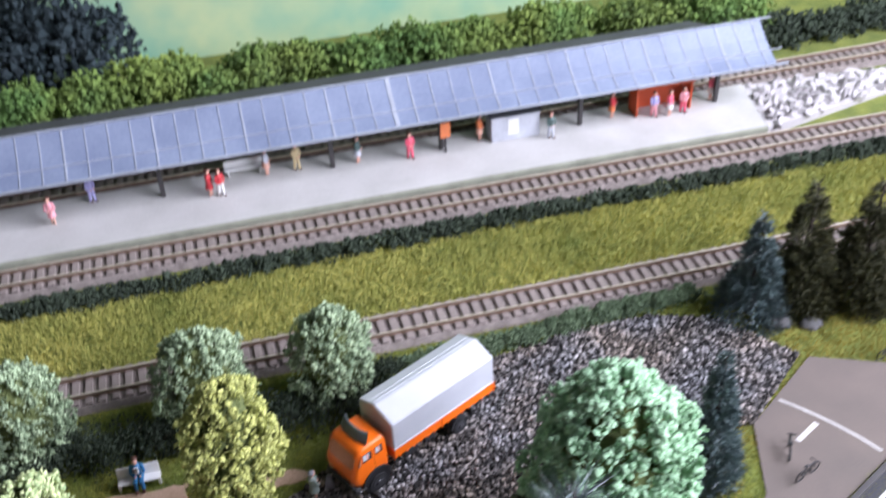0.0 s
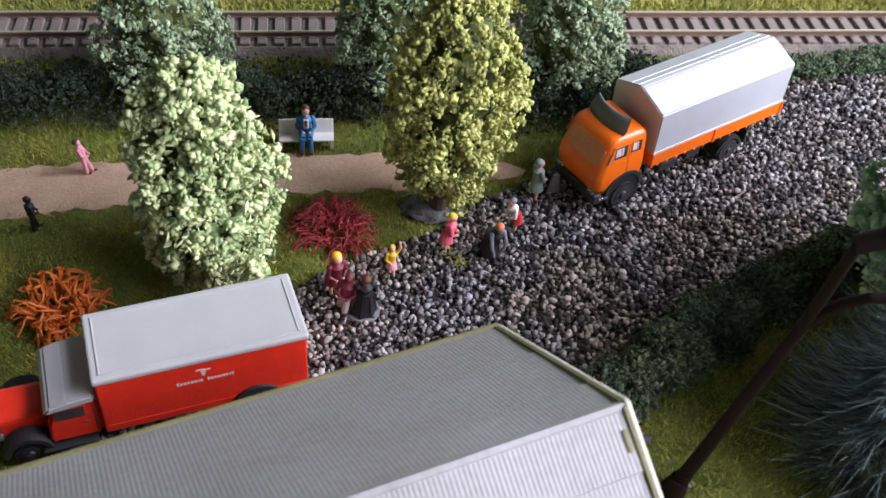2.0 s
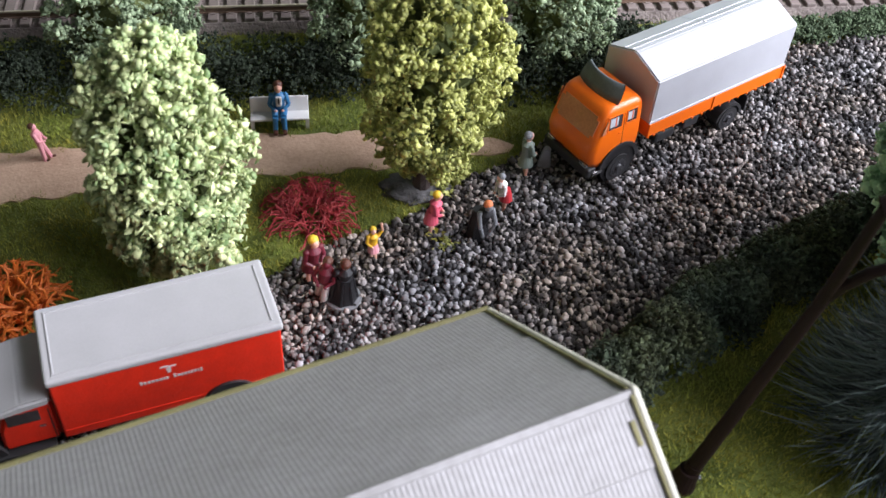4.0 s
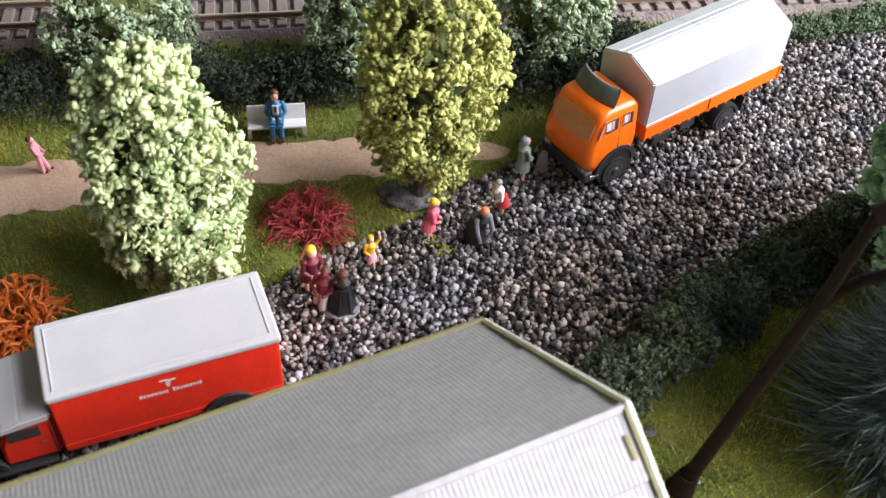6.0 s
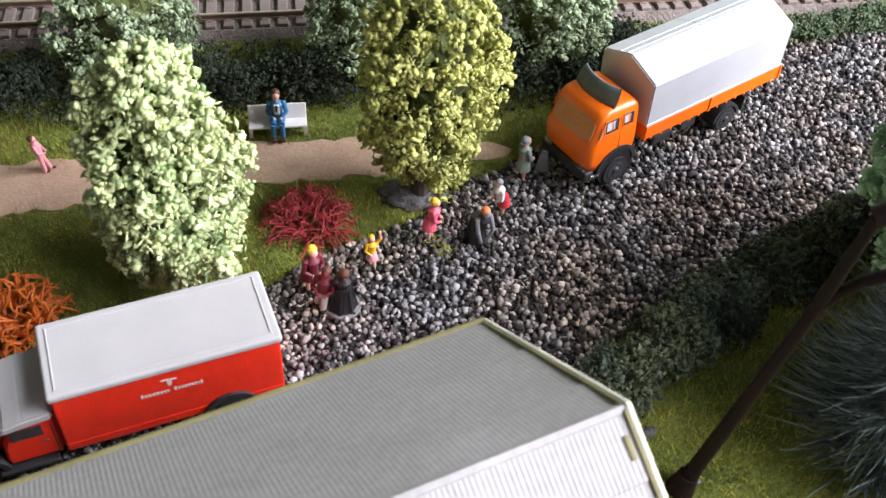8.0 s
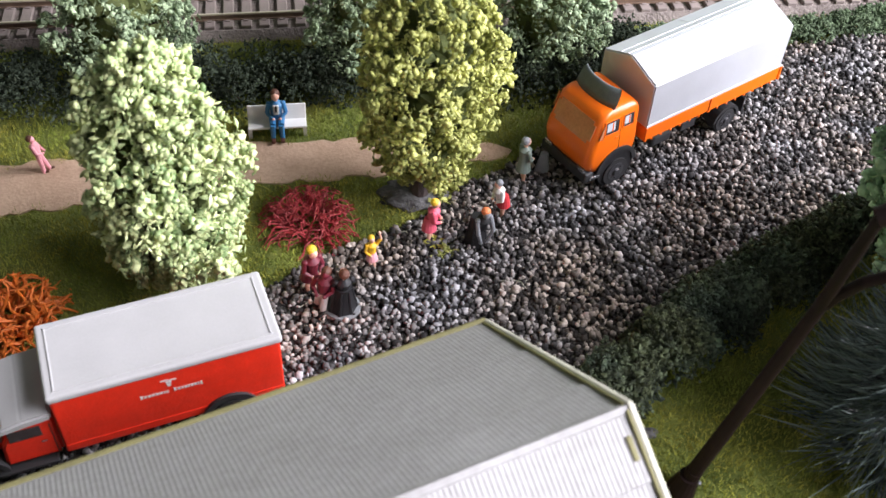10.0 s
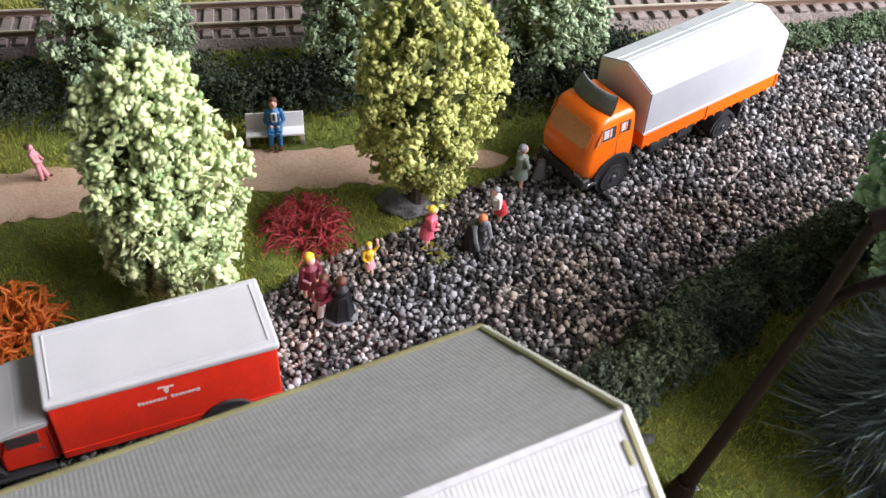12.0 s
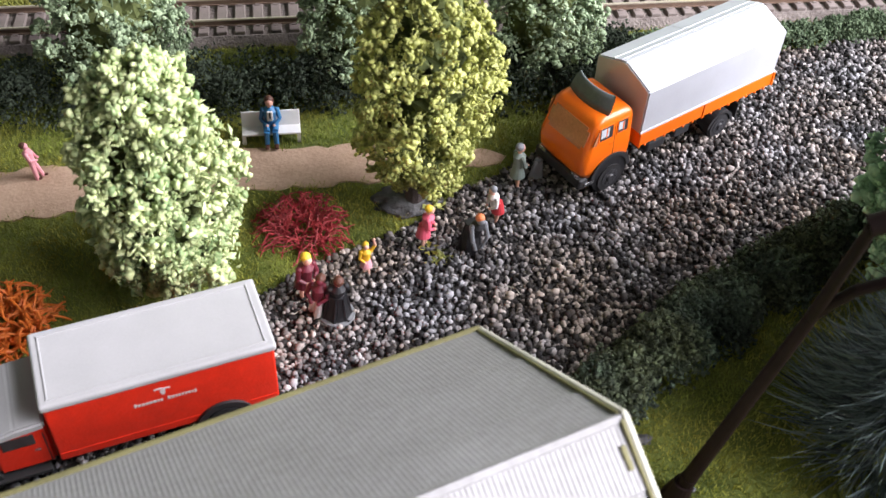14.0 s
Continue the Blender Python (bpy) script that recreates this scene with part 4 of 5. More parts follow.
# ---- small things ----
def figurine(x, y, rz, cols, label, h=1.9, z=0.12, dress=False, bend=0.0, sit=False, base="", shirt="", long=False, arms="bent", tilt=(0, 0), sleeve=None, wide=1.0):
    """A plain painted figurine in one mesh; cols: hair, skin, top, lower. sleeve: the colour number of the arms."""
    bm = bmesh.new()
    k = h / 1.9
    m = pose(0, 0, 0, 0, bend, 0)
    sl = 2 if sleeve is None else sleeve

    def limb(a, b, ra, rb, mi, n=8, turned=True):
        if turned:
            a, b = m @ Vector(a), m @ Vector(b)
        tube(bm, Vector(a) * k, Vector(b) * k, ra * k, rb * k, n, mi)

    def ball(c, r, mi, squash=(1, 1, 1)):
        res = bmesh.ops.create_icosphere(bm, subdivisions=2, radius=r * k, matrix=Matrix.Translation((m @ Vector(c)) * k) @ Matrix.Diagonal((*squash, 1)))
        for f in {f for v in res["verts"] for f in v.link_faces}:
            f.material_index = mi

    if sit:
        for s in (-0.13, 0.13):
            limb((0.0, s, 0.45), (0.5, s, 0.5), 0.13, 0.1, 3)
            limb((0.5, s, 0.52), (0.56, s * 1.15, 0.0), 0.1, 0.08, 3)
            box(bm, 0.64 * k, s * 1.15 * k, 0.04 * k, 0.3 * k, 0.13 * k, 0.1 * k, bevel=0.03 * k)
        up = -0.42
    else:
        up = 0.0
        if long:
            for z0, z1, r0, r1 in ((0, 0.3, 0.36, 0.32), (0.3, 0.7, 0.32, 0.25), (0.7, 1.15, 0.25, 0.2)):
                limb((0, 0, z0), (0, 0, z1), r0 * wide, r1 * wide, 3, 14, False)
            for i in range(7):
                a = i * 0.9
                limb((0.34 * wide * math.cos(a), 0.34 * wide * math.sin(a), 0.0), (0.2 * wide * math.cos(a), 0.2 * wide * math.sin(a), 1.1), 0.07, 0.03, 3, 6, False)
        elif dress:
            limb((0, 0, 0.55), (0, 0, 0.8), 0.27, 0.22, 3, 14, False)
            limb((0, 0, 0.8), (0, 0, 1.05), 0.22, 0.16, 3, 14, False)
            limb((0, -0.08, 0), (0, -0.08, 0.6), 0.06, 0.07, 1, 8, False)
            limb((0.1, 0.08, 0), (0, 0.08, 0.6), 0.06, 0.07, 1, 8, False)
        else:
            limb((-0.08, -0.12, 0), (0, -0.09, 0.95), 0.09, 0.12, 3, 8, False)
            limb((0.14, 0.12, 0), (0, 0.09, 0.95), 0.09, 0.12, 3, 8, False)
            for fx, fy in ((0.0, -0.12), (0.22, 0.12)):
                box(bm, fx * k, fy * k, 0.04 * k, 0.26 * k, 0.12 * k, 0.09 * k, bevel=0.03 * k)
    limb((0, 0, 0.9 + up), (0, 0, 1.2 + up), 0.17, 0.19, 2, 14)
    limb((0, 0, 1.2 + up), (0, 0, 1.42 + up), 0.19, 0.22, 2, 14)
    limb((0, 0, 1.42 + up), (0, 0, 1.55 + up), 0.22, 0.09, 2, 14)
    limb((0, 0, 1.5 + up), (0, 0, 1.62 + up), 0.07, 0.07, 1)
    for s in (-1, 1):
        ball((0, s * 0.22, 1.42 + up), 0.095, sl)
        if arms == "hang":
            limb((0, s * 0.24, 1.42 + up), (0.3, s * 0.27, 1.05 + up), 0.08, 0.07, sl)
            limb((0.3, s * 0.27, 1.05 + up), (0.36, s * 0.12, 0.62 + up), 0.07, 0.055, sl)
            ball((0.36, s * 0.12, 0.58 + up), 0.07, 1)
        elif arms == "up" and s > 0:
            limb((0, s * 0.22, 1.42 + up), (0.02, s * 0.4, 1.7 + up), 0.075, 0.065, sl)
            limb((0.02, s * 0.4, 1.7 + up), (0.05, s * 0.34, 2.05 + up), 0.06, 0.05, 1)
            ball((0.05, s * 0.34, 2.08 + up), 0.075, 1)
        else:
            limb((0, s * 0.22, 1.45 + up), (0.08, s * 0.3, 1.12 + up), 0.08, 0.07, sl)
            limb((0.08, s * 0.3, 1.12 + up), (0.26, s * 0.12, 1.0 + up), 0.065, 0.05, sl)
            ball((0.28, s * 0.11, 1.0 + up), 0.06, 1)
    ball((0.03, 0, 1.74 + up), 0.145, 1, (1, 0.9, 1.12))
    ball((-0.03, 0, 1.80 + up), 0.155, 0, (1.02, 0.98, 0.95))
    if shirt:
        box(bm, 0.2 * k, 0, (1.32 + up) * k, 0.1 * k, 0.19 * k, 0.36 * k, bevel=0.04, mi=4)
        box(bm, 0.252 * k, 0, (1.38 + up) * k, 0.02 * k, 0.05 * k, 0.24 * k, mi=5)
    bmesh.ops.rotate(bm, matrix=Euler((radians(tilt[0]), radians(tilt[1]), 0)).to_matrix(), verts=bm.verts)
    if base:
        tube(bm, (0, 0, -0.03), (0, 0, 0.05), 0.62, 0.6, 20, 4)
    ob = part("figurine", bm, list(cols) + ([base or shirt, "cloth_black"] if base or shirt else []))
    ob.matrix_world = pose(x * CM, y * CM, z * CM, 0, 0, rz)
    return tagged(ob, label, "figurine", group="model figurines")


def bench():
    t = thing("bench", -3.78, 39.35, 0, 0, "white moulded toy park bench at the sandy path", "bench")
    W = 2.25
    part("seat", box(bmesh.new(), 0, -0.12, 0.5, W, 0.55, 0.09, bevel=0.03), "white", t)
    part("backrest", box(bmesh.new(), 0, 0, 0, W, 0.09, 0.66, bevel=0.03, m=pose(0, 0.24, 0.80, -16, 0, 0)), "white", t)
    for s in (-1, 1):
        part("leg", prism_x(bmesh.new(), [(-0.36, 0.02), (-0.22, 0.02), (-0.1, 0.46), (0.12, 0.46), (0.2, 0.02), (0.34, 0.02), (0.26, 0.5), (-0.4, 0.5)], s * W / 2 - 0.07 - s * 0.07, s * W / 2 + 0.07 - s * 0.07), "white", t)


def street_lamp():
    """A double lamp post that leans over the lawn, each lamp a dark tube with a white glass end."""
    t = thing("street_lamp", 7.4, 22.0, 0, 0, "dark brown leaning street lamp with a curved side arm", "street lamp")
    fork, top = Vector((1.82, 0.1, 7.7)), Vector((1.85, -0.45, 11.3))
    bm = tube(bmesh.new(), (0, 0, 0), fork, 0.235, 0.17, 16)
    for k in (0.10,):
        tube(bm, fork * k, fork * (k + 0.03), 0.25, 0.25, 16)
    bmesh.ops.create_icosphere(bm, subdivisions=2, radius=0.18, matrix=Matrix.Translation(fork))
    tube(bm, fork, top, 0.17, 0.14, 16)
    part("post", bm, "lamp_iron", t)
    part("foot", tube(bmesh.new(), (0, 0, 0), (0.12, 0, 0.75), 0.44, 0.30, 16), "lamp_iron", t)
    # chrome ball added to give the white glint beside the foot
    b = bmesh.new()
    bmesh.ops.create_icosphere(b, subdivisions=2, radius=0.11, matrix=Matrix.Translation((0.55, 0.1, 0.12)))
    part("glint_ball", b, "chrome", t, "small bright metal ball for the glint at the foot")
    pts = [fork, Vector((2.05, -0.08, 8.4)), Vector((2.4, -0.25, 9.0)), Vector((2.9, -0.4, 9.35)), Vector((3.6, -0.6, 9.5)), Vector((4.6, -0.85, 9.52))]
    bm = bmesh.new()
    for a, b in zip(pts, pts[1:]):
        tube(bm, a, b, 0.15, 0.15, 12)
        bmesh.ops.create_icosphere(bm, subdivisions=2, radius=0.15, matrix=Matrix.Translation(b))
    part("side_arm", bm, "lamp_iron", t)
    for p, d in ((pts[-1], Vector((1.7, -0.22, -0.05))), (top + Vector((-0.1, 0, 0)), Vector((0.75, -0.1, 0.35)))):
        bm = tube(bmesh.new(), p, p + d, 0.25, 0.27, 18)
        tube(bm, p + d * 0.9, p + d * 1.02, 0.30, 0.30, 18)
        hood = part("lamp_hood", bm, "lamp_iron", t)
        b = bmesh.new()
        bmesh.ops.create_icosphere(b, subdivisions=2, radius=0.2, matrix=Matrix.Translation(p + d * 0.97))
        part("bulb", b, "lamp_glass", hood, "white glass bulb")


def bicycle(x, y, rz, label):
    t = thing("bicycle", x, y, 0.1, rz, label, "bicycle", group="toy bicycles")
    for s in (-0.55, 0.55):
        bm = bmesh.new()
        n = 18
        for i in range(n):
            a, b = 2 * math.pi * i / n, 2 * math.pi * (i + 1) / n
            tube(bm, (s + 0.36 * math.cos(a), 0, 0.38 + 0.36 * math.sin(a)), (s + 0.36 * math.cos(b), 0, 0.38 + 0.36 * math.sin(b)), 0.035, n=6)
        part("wheel", bm, "black", t)
    bm = bmesh.new()
    for a, b in (((-0.55, 0, 0.38), (-0.2, 0, 0.8)), ((-0.2, 0, 0.8), (0.4, 0, 0.85)), ((0.4, 0, 0.85), (0.55, 0, 0.38)), ((-0.55, 0, 0.38), (0, 0, 0.38)), ((0, 0, 0.38), (0.4, 0, 0.8)), ((0, 0, 0.38), (-0.22, 0, 0.9))):
        tube(bm, a, b, 0.04, n=6)
    part("frame", bm, "post", t)
    part("saddle", box(bmesh.new(), -0.24, 0, 0.95, 0.26, 0.14, 0.07, bevel=0.02), "black", t)
    part("handlebar", tube(bmesh.new(), (0.38, -0.24, 1.0), (0.38, 0.24, 1.0), 0.035, n=6), "black", t)


def platform_things():
    def kiosk():
        t = thing("kiosk", 26.4, 66.9, 0.95, 0, "small white station kiosk with a bright panel under the canopy", "kiosk")
        part("body", box(bmesh.new(), 0, 0, 1.1, 4.0, 1.6, 2.2, bevel=0.05), "kiosk_white", t)
        part("panel", box(bmesh.new(), -0.2, -0.82, 1.2, 0.9, 0.04, 1.4, bevel=0.02), "white", t)
        part("roof", box(bmesh.new(), 0, 0, 2.28, 4.3, 1.9, 0.14, bevel=0.03), "dark_roof", t)

    def shelter():
        t = thing("shelter", 39.1, 66.9, 0.95, 0, "orange-red open waiting shelter on the platform", "shelter")
        part("back_wall", box(bmesh.new(), 0, 0.8, 1.25, 4.8, 0.15, 2.5, bevel=0.02), "shelter_red", t)
        for s in (-1, 1):
            part("side_wall", box(bmesh.new(), s * 2.35, 0, 1.25, 0.15, 1.5, 2.5, bevel=0.02), "shelter_red", t)
        part("roof", box(bmesh.new(), 0, 0, 2.55, 5.0, 1.9, 0.14, bevel=0.03), "shelter_red", t)

    def white_bench():
        t = thing("platform_bench", 5.0, 67.9, 0.95, 0, "long white bench on the platform", "bench")
        part("seat", box(bmesh.new(), 0, 0, 0.5, 3.0, 0.6, 0.1, bevel=0.02), "white", t)
        part("backrest", box(bmesh.new(), 0, 0.3, 0.85, 3.0, 0.1, 0.5, bevel=0.02), "white", t)
        for s in (-1.2, 1.2):
            part("leg", box(bmesh.new(), s, 0, 0.23, 0.12, 0.5, 0.45), "white", t)

    def sign(x, y, col):
        t = thing("platform_sign", x, y, 0.95, 0, "narrow upright platform sign on a dark post", "sign")
        part("post", tube(bmesh.new(), (0, 0, 0), (0, 0, 2.0), 0.1, n=8), "post", t)
        part("board", box(bmesh.new(), 0, -0.12, 2.0, 0.8, 0.1, 1.3, bevel=0.02), col, t)

    kiosk()
    shelter()
    white_bench()
    sign(20.6, 66.0, "cloth_orange")
    P = [(-8.9, 66.1, "pale_pink", "pale_pink"), (-6.1, 68.3, "lilac", "lilac"), (2.7, 66.5, "cloth_red", "cloth_red"), (3.5, 66.3, "cloth_red", "cloth_white"), (7.2, 68.2, "kiosk_white", "skin"), (9.6, 68.3, "beige", "beige"), (14.4, 67.9, "dark_green", "kiosk_white"),
         (18.5, 67.3, "pink", "pink"), (24.5, 68.3, "cloth_orange", "skin"), (30.1, 67.0, "dark_green", "kiosk_white"), (36.0, 68.6, "cloth_red", "cloth_orange"), (39.3, 67.7, "lilac", "pale_pink"), (40.6, 67.5, "pink", "cloth_white"), (41.9, 67.7, "pale_pink", "pink"), (45.0, 69.0, "pink", "cloth_white")]
    for i, (x, y, a, b) in enumerate(P):
        x, y = 0.98 * x - 0.4, min(y - 0.85 - 0.023 * x, 68.0)
        figurine(x, y, -90 + 37 * i % 80, ("brown_hair", "skin", a, b), "painted " + a.replace("_", " ").replace("cloth ", "") + " figurine waiting on the station platform", z=0.95, h=2.25, dress=i % 2 == 0)


def yard_figurines():
    figurine(-12.35, 37.75, 0, ("brown_hair", "pale_pink", "pale_pink", "pale_pink"), "pale pink figurine standing beside the sandy path", h=1.6, tilt=(-4, -11), z=0.05)
    figurine(-13.9, 34.6, 20, ("cloth_black", "cloth_black", "cloth_black", "cloth_black"), "small black figurine on the lawn", h=1.6, z=0.02)
    figurine(-3.78, 39.42, -90, ("brown_hair", "skin", "cloth_blue", "cloth_blue"), "blue suited figurine sitting on the white bench", h=2.3, sit=True, z=0.14, shirt="cloth_white")
    figurine(-2.9, 30.75, -60, ("blond", "skin", "maroon", "maroon"), "blond figurine in maroon on the gravel", h=2.3, dress=True, bend=8)
    figurine(-2.62, 29.95, -110, ("brown_hair", "maroon", "maroon", "cloth_white"), "maroon coated figurine with white trousers", h=2.2, tilt=(-10, 6))
    figurine(-1.88, 29.85, 100, ("brown_hair", "skin", "cloth_black", "cloth_black"), "figurine in a long black coat on a clear round base", h=2.25, z=0.2, long=True, base="base_clear", wide=1.12, tilt=(0, -12))
    figurine(-0.75, 31.6, -80, ("blond", "skin", "yellow", "pale_pink"), "small yellow figurine with a raised arm on the gravel", h=1.5, arms="up", dress=True)
    figurine(1.36, 32.75, -10, ("blond", "skin", "pink", "pink"), "blond figurine in a pink dress on the gravel", h=1.95, dress=True, bend=6)
    figurine(3.0, 32.5, -70, ("cloth_orange", "grey", "cloth_black", "cloth_black"), "stooping dark figurine in a long coat on the gravel", h=2.1, long=True, bend=16, arms="hang", sleeve=1)
    figurine(4.2, 33.75, 200, ("grey", "skin", "cloth_white", "cloth_red"), "grey-haired figurine in white and red on the gravel", h=1.8, dress=True, bend=10)
    figurine(5.25, 35.5, 20, ("grey", "skin", "grey_green", "grey_green"), "grey-green figurine beside the lorry", h=2.1, dress=True)
    bm = bmesh.new()
    prism(bm, [(-0.28, 0), (0.28, 0), (0.16, 1.0), (-0.1, 1.0)], -0.12, 0.12)
    bmesh.ops.bevel(bm, geom=list(bm.edges), offset=0.05, segments=2, affect="EDGES")
    bag = part("bag", bm, "grey")
    bag.matrix_world = pose(6.1 * CM, 35.95 * CM, 0.12 * CM, 0, 0, -20)
    tagged(bag, "small grey upright bag held beside the lorry", "bag")
    bm = bmesh.new()
    for a in (0.3, 1.6, 2.9, 4.3, 5.4):
        p = [Vector((0.05 * math.cos(a), 0.05 * math.sin(a), 0.05)), Vector((0.3 * math.cos(a - 0.4), 0.3 * math.sin(a - 0.4), 0.14)), Vector((0.42 * math.cos(a), 0.42 * math.sin(a), 0.1)), Vector((0.3 * math.cos(a + 0.4), 0.3 * math.sin(a + 0.4), 0.12))]
        bm.faces.new([bm.verts.new(q) for q in p])
    bmesh.ops.solidify(bm, geom=list(bm.faces), thickness=0.03)
    lf = part("leaf_litter", bm, "leaf_yellow")
    lf.matrix_world = pose(1.55 * CM, 32.45 * CM, 0.16 * CM)
    tagged(lf, "small yellow-green leaf scrap on the gravel", "leaf")
    bm = bmesh.new()
    bmesh.ops.create_icosphere(bm, subdivisions=4, radius=1.0)
    for v in bm.verts:
        v.co = Vector((v.co.x * 1.25, v.co.y * 0.85, max(v.co.z, -0.3) * 0.3)) * (1 + 0.3 * noise.noise(v.co * 2.6) + 0.12 * noise.noise(v.co * 7))
    rk = part("rock", bm, "rock", smooth=True)
    rk.matrix_world = pose(1.1 * CM, 35.2 * CM, 0.05 * CM)
    tagged(rk, "dark grey moulded rocky tree base in the grass", "rock")


def ramp():
    t = thing("stone_ramp", 0, 0, 0, 0, "whitish rough stone ramp at the platform's end", "ramp", kind="structure")
    bm = bmesh.new()
    v = [bm.verts.new(p) for p in ((46.05, 61.5, 0), (60.5, 65.0, 0), (63, 68.4, 0), (47.4, 68.4, 0), (46.05, 61.5, 0.9), (60.5, 65.0, 0.2), (63, 68.4, 0.2), (47.4, 68.4, 0.9))]
    for f in ((0, 3, 2, 1), (4, 5, 6, 7), (0, 1, 5, 4), (1, 2, 6, 5), (2, 3, 7, 6), (3, 0, 4, 7)):
        bm.faces.new([v[i] for i in f])
    part("wedge", bm, "cobble", t)
    xy = scatter([(46.2, 61.6), (60.5, 65.1), (63, 68.3), (47.5, 68.3)], 3.6)
    z = 0.92 - 0.7 * np.clip((xy[:, 0] - 46) / 15, 0, 1)
    lumps("stones", np.column_stack([xy, z]), RNG.uniform(0.22, 0.5, len(xy)), "cobble", t, rough=0.4, flat=(1.5, 1.0, 0.55))


def backdrop_trees():
    hedge("bushes", [(-42, 79.5), (0, 80), (40, 80), (54, 80.5)], 7.0, 5.4, "bush_green", "dense bright green bushes behind the platform", per_cm=420, size=0.2, seed=8, flat=(1.2, 1, 0.8))
    hedge("bushes", [(50, 77), (95, 78)], 5.0, 2.4, "hedge", "dark green bushes behind the back track", per_cm=220, size=0.17, seed=9, flat=(1.2, 1, 0.8))
    hedge("wood", [(-24, 87.0), (-6, 87.3)], 7.0, 13.0, "dark_tree", "dark tall wood in front of the backdrop", per_cm=260, size=0.3, seed=10, flat=(1.2, 1, 0.8))
    hedge("wood", [(68, 87.5), (95, 87.8)], 6.0, 6.5, "dark_tree", "dark wood behind the back track", per_cm=200, size=0.3, seed=11, flat=(1.2, 1, 0.8))


room()
board()
ground_cover()
paved_yard()
track(47.35, 0.0, -35, 75, "model railway track with brown sleepers beside the park")
track(59.85, 0.0, -40, 80, "model railway track with brown sleepers along the platform")
track(70.35, 0.012, -40, 80, "model railway track behind the platform")
platform_canopy()
ramp()
backdrop()
backdrop_trees()
tree(-6.95, 31.9, 2.42, 8.05, 0.9, "leaf_a", "pale green model tree with a tall oval crown", 3, lean=(-0.3, 0.2), n=1600, size=0.185)
tree(1.3, 35.1, 2.38, 8.3, 1.4, "leaf_b", "yellow-green model tree with a tall oval crown", 4, COLUMN, lean=(0.5, 0), n=1700, size=0.155)
tree(-9.6, 43.0, 2.75, 6.6, 0.1, "leaf_c", "grey-green round model tree in the hedge", 5, BALL, size=0.15, n=1100)
tree(0.4, 43.0, 2.7, 6.4, 0.2, "leaf_c", "grey-green round model tree behind the bench", 6, BALL, size=0.15, n=1100)
tree(7.7, 43.0, 2.5, 6.2, 0.1, "leaf_c", "grey-green round model tree beside the lorry", 7, BALL, size=0.15, n=1100)
hedge("hedge", [(-24, 41.7), (-14, 41.9), (-5, 42.0), (8, 41.6), (12, 42.5)], 3.3, 2.2, "hedge", "dense dark green hedge behind the park bench", seed=2)
hedge("hedge", [(12, 44.0), (18, 43.9), (25, 44.7), (32, 44.9)], 1.4, 1.1, "hedge_light", "low green hedge along the far edge of the gravel", seed=3)
hedge("hedge", [(5.2, 24.3), (6.7, 25.6), (8.6, 27.0), (11.6, 28.8), (14.7, 30.2), (18.2, 31.7), (22, 33.0)], 2.1, 2.0, "hedge_grey", "low dark grey-green hedge along the gravel yard", per_cm=2600, size=0.066, seed=4)
hedge("hedge", [(-35, 56.6), (0, 56.5), (20, 56.7), (45, 56.9), (75, 57.0)], 1.6, 1.05, "hedge", "low dark hedge row beside the station track", per_cm=260, size=0.1, seed=5)
twig_bush(-2.75, 34.05, 1.25, 1.0, "red_twig", "dark red twiggy dried bush on the grass", 3, n=170, thick=0.038)
twig_bush(-12.35, 30.5, 1.2, 1.2, "orange_twig", "bright orange twiggy bush beside the van", 4, n=130, thick=0.07)
tree(18.7, 27.8, 3.9, 11.0, 1.0, "leaf_green", "mint green broad model tree at the yard", 8, BALL, size=0.22, n=3000, fines=7000)
conifer(25.8, 31.2, 9.0, 1.8, "pine", "dark blue-green slender model conifer", 11)
conifer(34.2, 42.4, 7.8, 2.6, "pine", "dark green model conifer at the gravel's edge", 12)
conifer(37.6, 42.6, 9.2, 2.6, "pine_brown", "olive brown model pine among others", 13, full=0.3)
conifer(41.5, 41.8, 9.0, 2.8, "pine_brown", "dark model pine beside the track", 14, full=0.3)
conifer(14.7, 23.0, 12.0, 3.0, "pine_long", "dark bristly model conifer with long needles", 15, n=5200, length=1.9, width=0.085, spread=0.3)
orange_truck()
red_truck()
house()
bench()
street_lamp()
bicycle(30.6, 31.2, 60, "dark toy bicycle standing on the paved yard")
bicycle(30.6, 29.4, 20, "dark toy bicycle leaning on the paved yard")
bicycle(40.0, 36.2, 10, "dark toy bicycle near the dried grass")
platform_things()
yard_figurines()


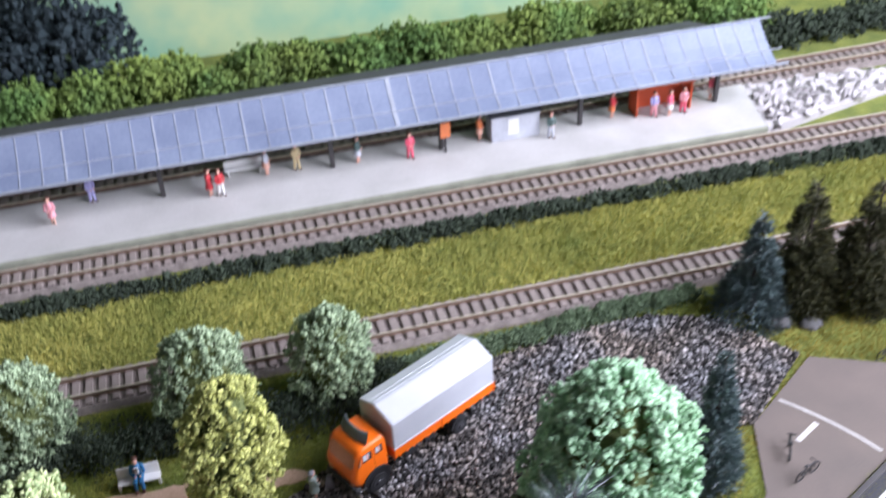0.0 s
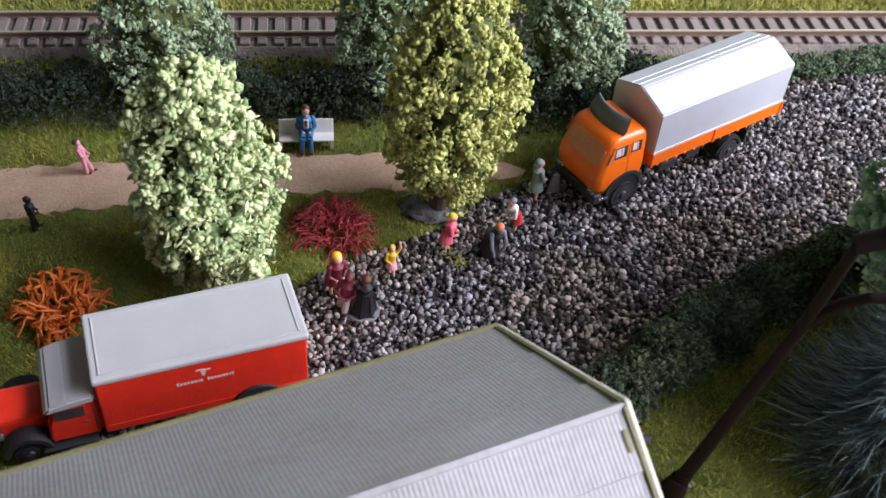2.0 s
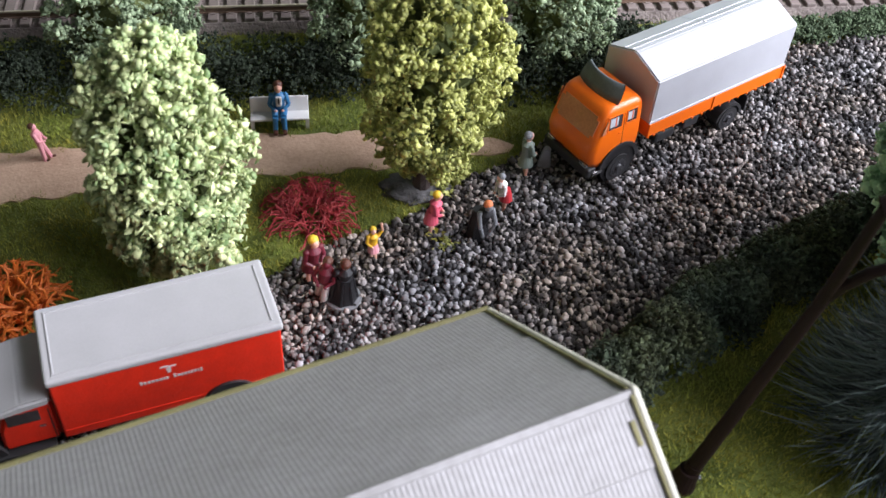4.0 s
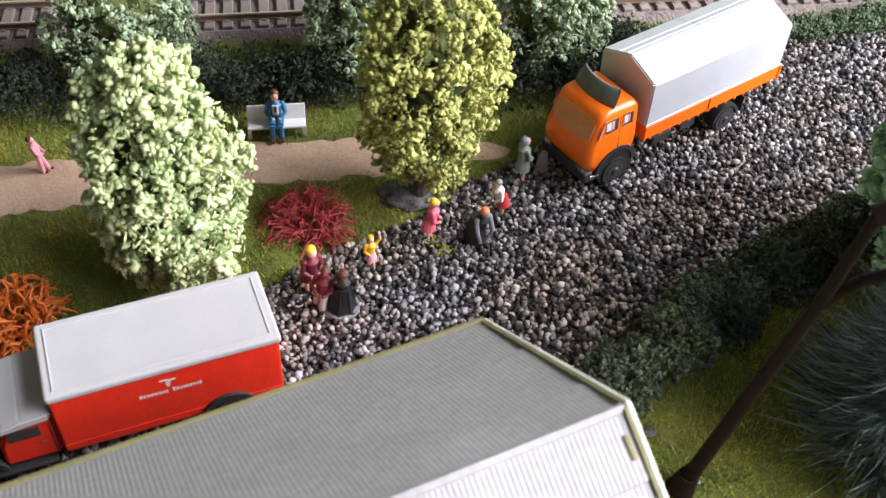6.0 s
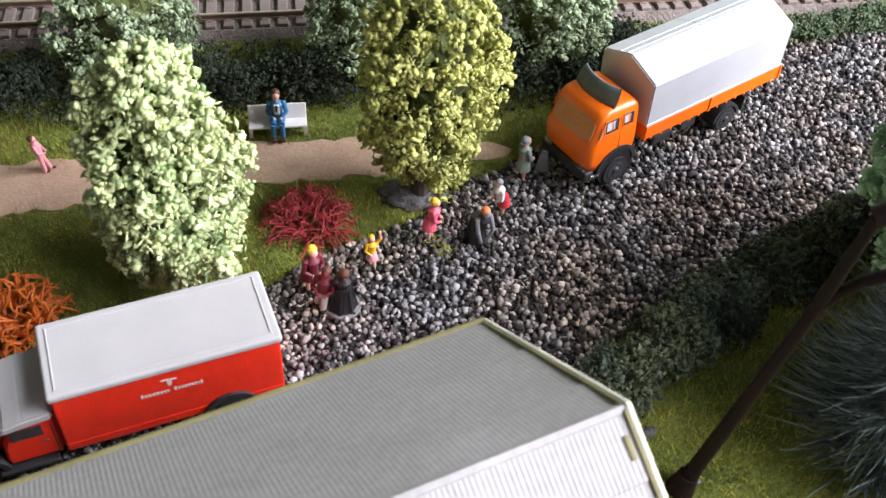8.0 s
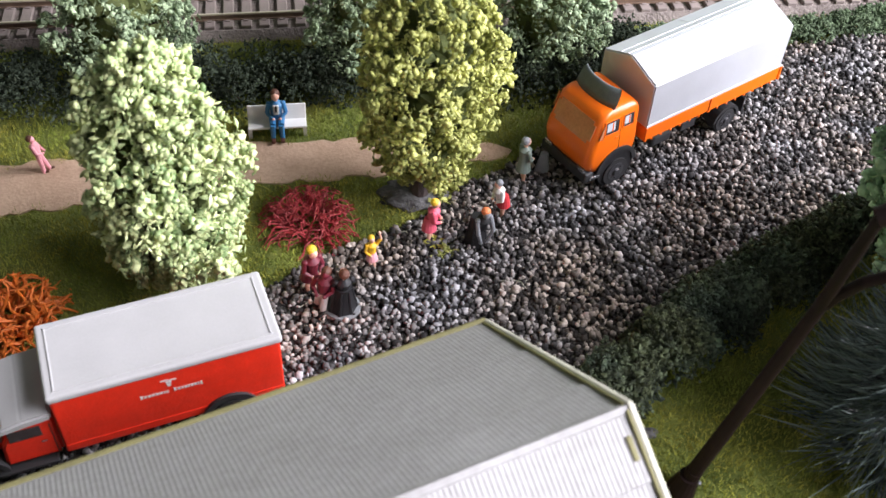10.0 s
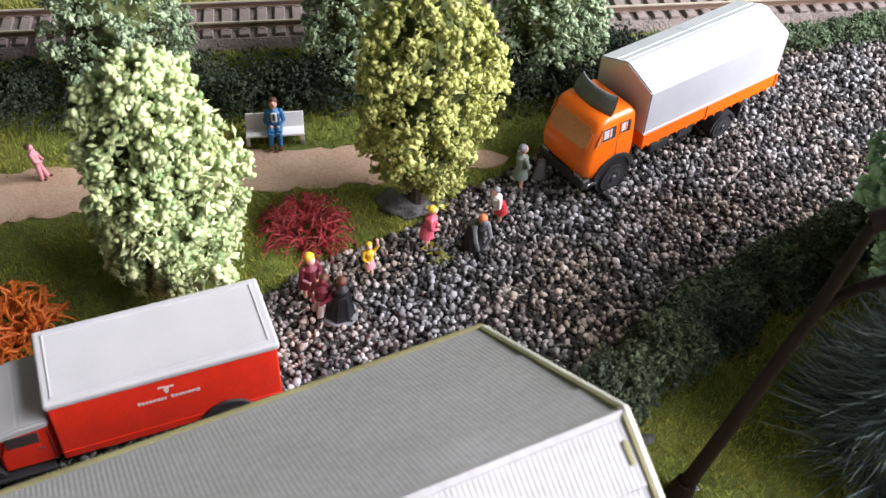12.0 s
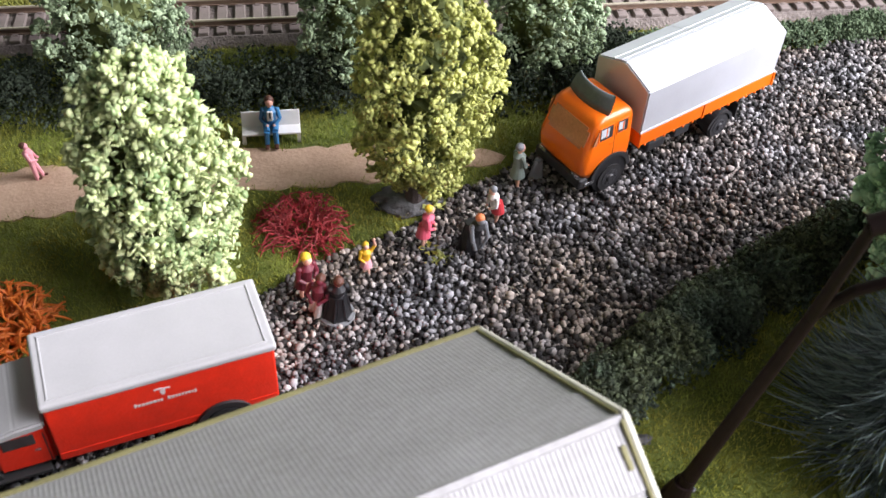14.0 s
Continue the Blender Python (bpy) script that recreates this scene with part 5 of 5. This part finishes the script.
# ---- last details ----
def dry_twig(x, y, rz, length):
    bm = bmesh.new()
    tube(bm, (0, 0, 0.14), (length * 0.5, 0.06, 0.22), 0.022, 0.018, 5)
    tube(bm, (length * 0.5, 0.06, 0.22), (length, -0.02, 0.16), 0.018, 0.01, 5)
    tube(bm, (length * 0.5, 0.06, 0.22), (length * 0.7, 0.25, 0.25), 0.013, 0.008, 5)
    ob = part("twig", bm, "cream_trim")
    ob.matrix_world = pose(x * CM, y * CM, 0.03 * CM, 0, 0, rz)
    tagged(ob, "thin pale dry twig lying on the ground", "twig", group="dry twigs")


for x, y, rz, ln in ((0.6, 34.6, 70, 0.9), (1.0, 34.4, 40, 0.7), (-3.4, 29.9, 20, 0.9), (0.3, 33.2, -30, 0.6), (2.6, 32.1, 15, 0.7), (4.0, 30.5, -50, 0.6)):
    dry_twig(x, y, rz, ln)


def weed(x, y, seed):
    g = np.random.default_rng(seed)
    p = np.column_stack([g.normal(0, 0.22, 40), g.normal(0, 0.18, 40), np.abs(g.normal(0.2, 0.12, 40))])
    ob = lumps("weed", p, g.uniform(0.05, 0.1, 40), "leaf_b", base=ICO0, rough=0.4, flat=(1.4, 1, 0.4))
    ob.location = (x * CM, y * CM, 0)
    tagged(ob, "small yellow-green weed tuft at the gravel's edge", "weed", group="weeds")


for i, (x, y) in enumerate(((2.5, 35.6), (3.0, 35.9), (2.1, 34.9), (1.75, 32.0))):
    weed(x, y, 60 + i)


def boulder(x, y, r, label):
    bm = bmesh.new()
    bmesh.ops.create_icosphere(bm, subdivisions=3, radius=1.0)
    for v in bm.verts:
        v.co = Vector((v.co.x * r, v.co.y * r * 0.7, max(v.co.z, -0.2) * r * 0.6)) * (1 + 0.3 * noise.noise(v.co * 2.0 + Vector((x, y, 0))))
    ob = part("rock", bm, "rock", smooth=True)
    ob.matrix_world = pose(x * CM, y * CM, 0)
    tagged(ob, label, "rock", group="rocks")


boulder(35.4, 41.0, 1.0, "dark bluish rock under the pines")
boulder(37.3, 40.2, 0.8, "dark bluish rock in the dried grass")
boulder(7.0, 24.0, 0.28, "small grey pebble at the hedge's end")


def signal():
    t = thing("railway_signal", 42.5, 37.5, 0, 0, "small white railway signal with a red head", "signal")
    part("mast", tube(bmesh.new(), (0, 0, 0), (0, 0, 4.2), 0.12, 0.1, 10), "white", t)
    part("foot", box(bmesh.new(), 0, 0, 0.1, 0.7, 0.7, 0.2, bevel=0.03), "post", t)
    part("signal_head", box(bmesh.new(), 0, -0.1, 4.3, 0.6, 0.25, 1.2, bevel=0.06), "cloth_red", t)


signal()
